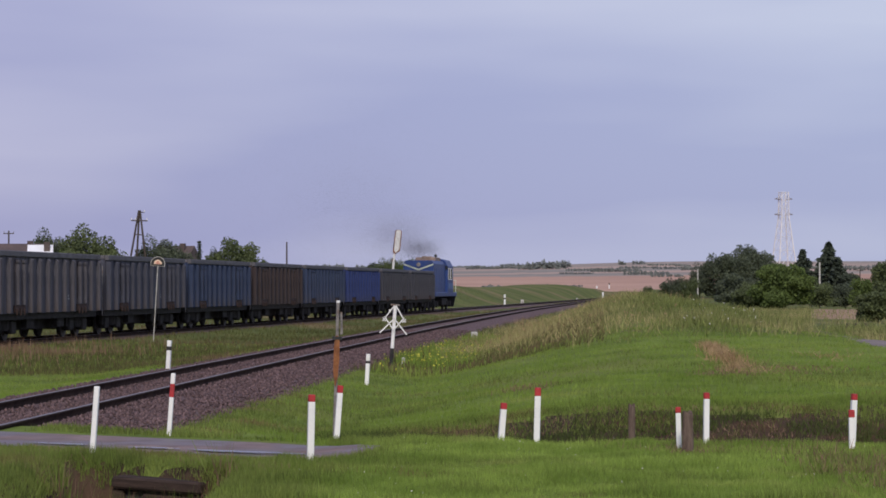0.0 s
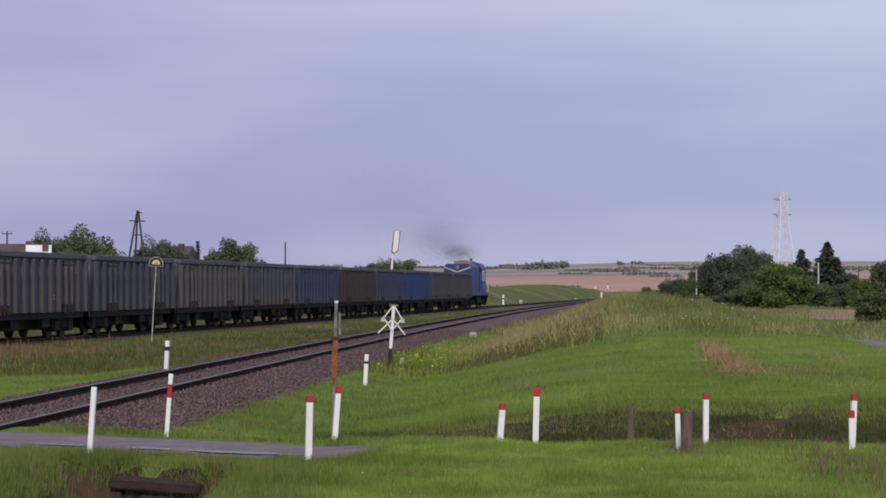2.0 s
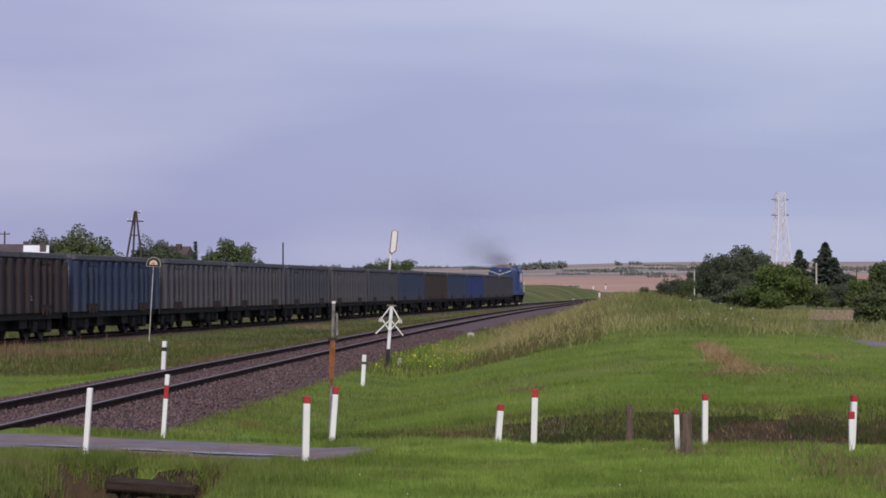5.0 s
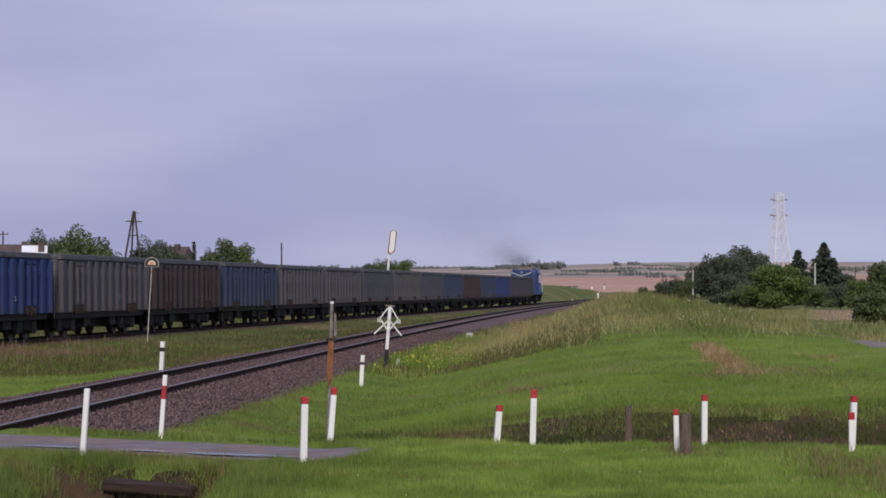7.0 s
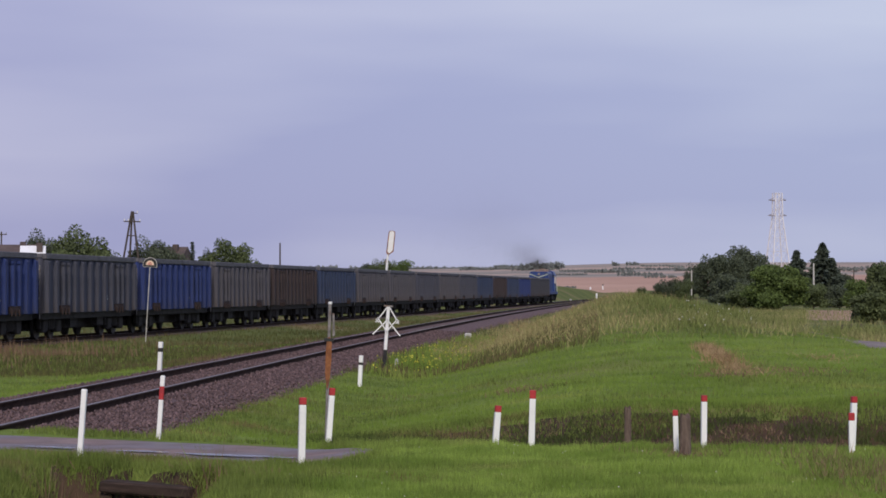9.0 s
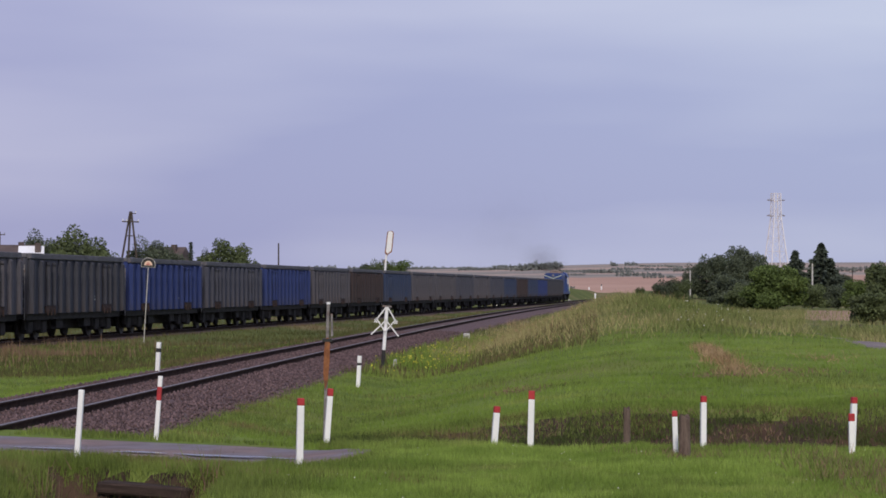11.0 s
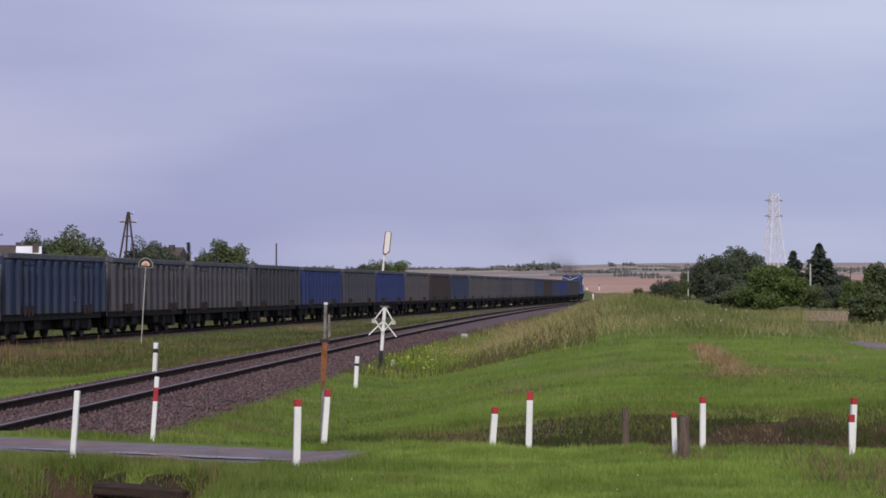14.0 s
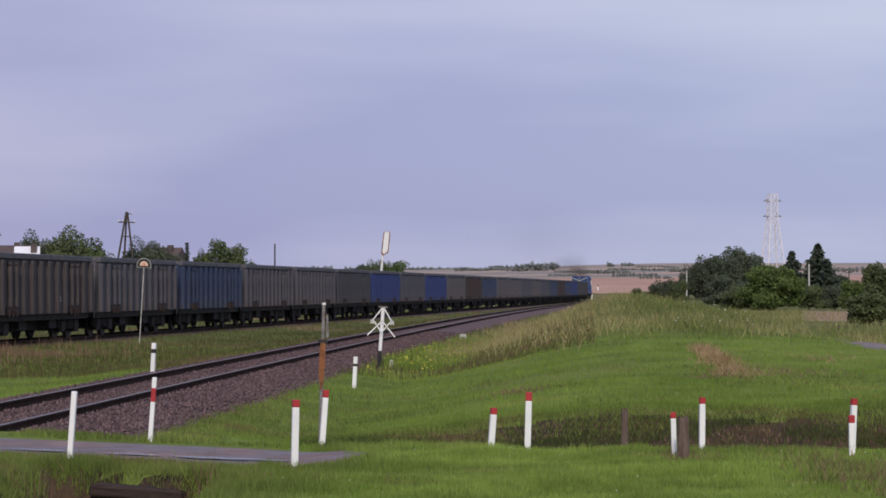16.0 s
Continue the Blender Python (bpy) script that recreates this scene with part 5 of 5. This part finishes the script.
x, y = fan(75, 120000, 760, 1640, 58.0, 200.0, lambda x, y: (x - near_track(y) > 2.6 + 1.5 * wr.rand(len(x))) & (y > 72 + 14 * wave(x, y, 0.3, 177) + 6 * wr.randn(len(x)) + 1.6 * np.clip(x - 7, 0, 4)) & (wave(x, y, 0.12, 75) > -0.35) & ((x / y < 0.146) | (y < 90) | (wr.rand(len(x)) < 0.10)) & (np.abs(x - 10.87 - 0.067 * (y - 62)) > 0.9))
leafy = x / y + 0.05 * (lumps(x, y * 0.4, 2.0, 21) - 0.5) + 0.02 * wr.randn(len(x)) > 0.075
tall = 0.16 + 0.22 * lumps(x, y, 1.3, 22)
blades("tall_weeds", x[~leafy], y[~leafy], tall[~leafy], 0.018, "weed", "tall pale green weeds and seeding grass", 75, lean=1.1, category="weeds")
blades("tall_weeds", x[leafy], y[leafy], tall[leafy], 0.03, "weed_green", "tall leafy green weeds on the mound", 275, lean=1.1, category="weeds")
hx2, hy2 = x[~leafy][::16], y[~leafy][::16]
x, y = fan(76, 9000, 900, 1240, 75.0, 150.0, lambda x, y: wave(x, y, 0.25, 76) > 0.1)
blades("dry_weeds", x, y, 0.36, 0.016, "straw", "straw-coloured dry grass stalks", 76, lean=0.8, category="weeds")
rng = np.random.RandomState(77)
t = rng.rand(2600)
x, y = 5.40 + 0.50 * t + 0.17 * rng.randn(2600) * (1.5 - t), 46.0 + 10.0 * t + 0.9 * rng.randn(2600)
k = lumps(x, y, 0.35, 23) > 0.28
blades("dry_patch", x[k], y[k], 0.15, 0.014, "straw", "heap of dry brown cut grass", 77, lean=1.7)
for cx, cy, rx, ry, n, mat in ((1.35, 43.5, 0.30, 1.0, 420, "russet"), (6.2, 46.5, 0.75, 1.0, 700, "russet"), (5.2, 45.5, 0.45, 0.8, 420, "russet"), (8.0, 52.0, 0.4, 1.2, 260, "straw")):
    x, y = cx + rx * rng.randn(n), cy + ry * rng.randn(n)
    blades("dry_patch", x, y, 0.07, 0.016, mat, "flattened brown withered grass on the mound", 177 + n, lean=2.0)
x, y = 3.85 + 0.28 * rng.randn(2600), 23.4 + 1.3 * rng.randn(2600)
k = lumps(x, y, 0.25, 24) > 0.35
x, y = x[k], y[k]
blades("dry_weeds", x[::2], y[::2], 0.13, 0.008, "russet", "brown withered weeds on the lawn", 78, lean=1.4, category="weeds")
blades("dry_weeds", x[1::2], y[1::2], 0.12, 0.014, "roadside", "dull green weeds on the lawn", 178, lean=1.2, category="weeds")
x, y = 2.6 + 0.35 * rng.randn(260), 25.9 + 0.3 * rng.randn(260)
blades("dry_weeds", x, y, 0.10, 0.008, "russet", "brown withered stalks beside the stump", 278, lean=2.0, category="weeds")
x, y = -13.2 + 1.7 * wr.randn(2600), 80 + 6.5 * wr.randn(2600)
k = (x - train_x(y) > 1.9) & (wave(x, y, 0.7, 79) > -0.15)
x, y = x[k], y[k]
blades("dry_weeds", x, y, 0.30, 0.022, "russet", "reddish dry grass beside the track", 79, category="weeds")
x, y = fan(80, 16000, 640, 880, 55.0, 105.0, lambda x, y: (x - near_track(y) > 2.4 + 0.6 * wr.rand(len(x))) & (x - near_track(y) < 3.6 + 1.6 * wr.rand(len(x))) & (y > 58 + 9 * wr.rand(len(x))) & (wave(x, y, 0.9, 48) > -0.3))
blades("yellow_weeds", x, y, 0.24, 0.03, "blade", "leafy green weeds beside the ballast", 80, category="weeds")
k = (rng.rand(len(x)) < 0.10) & (y < 86)
fx2, fy2 = x[k], y[k]


def blossoms(name, x, y, up, size, material, label, seed):
    rng = np.random.RandomState(seed)
    n = len(x)
    c = np.stack([x, y, ground_z(x, y) + up * (0.6 + 0.6 * rng.rand(n))], -1)
    d = rng.normal(size=(n, 2, 3))
    d /= np.linalg.norm(d, axis=2)[:, :, None]
    v = np.stack([c - d[:, 0] * size, c + d[:, 1] * size, c + d[:, 0] * size, c - d[:, 1] * size], 1).reshape(-1, 3)
    tagged(new(name, raw_mesh(name, v, np.arange(4 * n).reshape(-1, 4), [M[material]])), label, "flowers", kind="stuff")


blossoms("yellow_flowers", fx2, fy2, 0.24, 0.028, "yellow_bloom", "small yellow flowers beside the ballast", 81)
blossoms("seed_heads", hx2, hy2, 0.27, 0.03, "straw", "pale seed heads on the tall weeds", 84)
x, y = scatter(82, 140, -1.5, 4.8, 20.0, 28.0, off_road)
blossoms("white_flowers", x, y, 0.045, 0.006, "white_bloom", "tiny white clover flowers in the lawn", 82)
x, y = fan(83, 45, 1200, 1345, 62, 76)
blossoms("white_flowers", x, y, 0.32, 0.022, "white_bloom", "white umbel flowers among the weeds", 83)

# ---- fence posts beside the field track ----
for px in (1492, 1505, 1524):
    x, y, _ = place(px, 570, 92)
    zb = zg(x, y)
    e = empty("fence_post", pose(x, y, zb, 0, 2, 0), "short dark wooden fence post beside the field track", "fence post", "short fence posts")
    part("post", box(new_bm(), -0.05, -0.05, -0.2, 0.05, 0.05, 0.28, 0.01), M["old_wood"], e)

# ---- sleepers and loose ballast stones of the free track ----
bm = box(new_bm(), -1.3, -0.12, -0.32, 1.3, 0.12, -0.178, 0.012)
sleeper_mesh = mesh_of(bm, "sleeper", M["sleeper"])
for k in range(280):
    yy = 27.0 + 0.62 * k
    o = new("sleeper", sleeper_mesh)
    o.parent = free_track
    o.matrix_local = pose(near_track(yy), yy, 0.004 * math.sin(k * 3.7), 0, 0, -math.degrees(math.atan(0.054 + 0.00018 * yy)))


def stones(name, seed, n, y0, y1, size, u0, u1, label):
    rng = np.random.RandomState(seed)
    y = np.exp(rng.uniform(math.log(y0), math.log(y1), n))
    u = rng.uniform(u0, u1, n)
    x = near_track(y) + u
    z = np.interp(np.abs(u), [0, 0.3, 0.62, 0.92, 2.05, 3.3], [-0.175, -0.175, -0.14, -0.115, -0.18, -0.61])
    keep = np.abs(np.abs(u) - 0.753) > 0.09
    y, u, x, z = y[keep], u[keep], x[keep], z[keep]
    n = len(y)
    c = np.stack([x, y, z + 0.01 * rng.rand(n)], -1)
    base = np.array([(1, 0, 0), (0, 1, 0), (-1, 0, 0), (0, -1, 0), (0, 0, 1), (0, 0, -1)], float)
    tri = np.array([(0, 1, 4), (1, 2, 4), (2, 3, 4), (3, 0, 4), (1, 0, 5), (2, 1, 5), (3, 2, 5), (0, 3, 5)])
    s = size * (0.5 + 0.9 * rng.rand(n, 6, 1))
    v = base[None] * s + 0.25 * size * rng.normal(size=(n, 6, 3))
    a = rng.uniform(0, 6.28, n)
    ca, sa = np.cos(a)[:, None], np.sin(a)[:, None]
    v = np.stack([v[..., 0] * ca - v[..., 1] * sa, v[..., 0] * sa + v[..., 1] * ca, v[..., 2]], -1) + c[:, None]
    f = (tri[None] + 6 * np.arange(n)[:, None, None]).reshape(-1, 3)
    tagged(new(name, raw_mesh(name, v.reshape(-1, 3), f, [M["stone_chip"]])), label, "gravel", kind="stuff")


stones("ballast_stones", 91, 30000, 28.0, 110.0, 0.030, -1.9, 2.6, "loose purple-grey ballast stones along the free track")


# ---- exhaust smoke ----
def smoke(seed, n, size, spread, label):
    rng = np.random.RandomState(seed)
    c = rng.normal(size=(n, 3)) * np.array(spread)
    c[:, 0] += 0.5 * np.sin(c[:, 1] * 0.9)
    d = rng.normal(size=(n, 2, 3))
    d /= np.linalg.norm(d, axis=2)[:, :, None]
    v = np.stack([c - d[:, 0] * size, c + d[:, 1] * size, c + d[:, 0] * size], 1).reshape(-1, 3)
    return tagged(new("exhaust_smoke", raw_mesh("exhaust_smoke", v, np.arange(3 * n).reshape(-1, 3), [M["soot"]])), label, "smoke", kind="stuff")


SMOKE = [(smoke(95, 44000, 0.010, (0.7, 2.0, 0.45), "dense dark grey exhaust smoke above the locomotive"), "near"),
         (smoke(96, 70000, 0.010, (1.4, 4.5, 1.0), "thin grey exhaust haze trailing the locomotive"), "trail"),
         (smoke(97, 90000, 0.010, (3.0, 9.5, 2.7), "faint drifting grey exhaust haze"), "drift")]


# ---- what moves ----
SPEED = 13.22


def motions():
    def along(a, side=0.0, up=0.0):
        x, y = train_track(a)
        h = math.atan2(0.1244 - 3.28e-5 * a, 0.9922)
        return pose(x + side * math.cos(h), y - side * math.sin(h), up, 0, 0, -math.degrees(h))

    for thing, a in WAGONS + [(loco, LOCO_AT)]:
        walk(thing, [(t, along(a + SPEED * t, 0.0, TRAIN_LEVEL)) for t in range(17)])
    for ob, kind in SMOKE:
        out = []
        for t in range(17):
            a = LOCO_AT - 1.0 + SPEED * t
            if kind == "near":
                out.append((t, along(a - 1.6, -0.4, 4.8 + 0.12 * math.sin(t))))
            elif kind == "trail":
                out.append((t, along(a - 7.0, -1.4, 5.7 + 0.2 * math.sin(0.8 * t))))
            else:
                out.append((t, along(a - 14.0 - 1.8 * t, -3.5, 7.6 + 0.12 * t)))
        walk(ob, out)
    for ob, radius, at in WHEELSETS:
        turn = math.degrees(SPEED / FPS / radius)
        walk(ob, [(k / FPS, pose(*at, -((turn * k) % 360), 0, 0)) for k in range(16 * FPS + 1)])


motions()
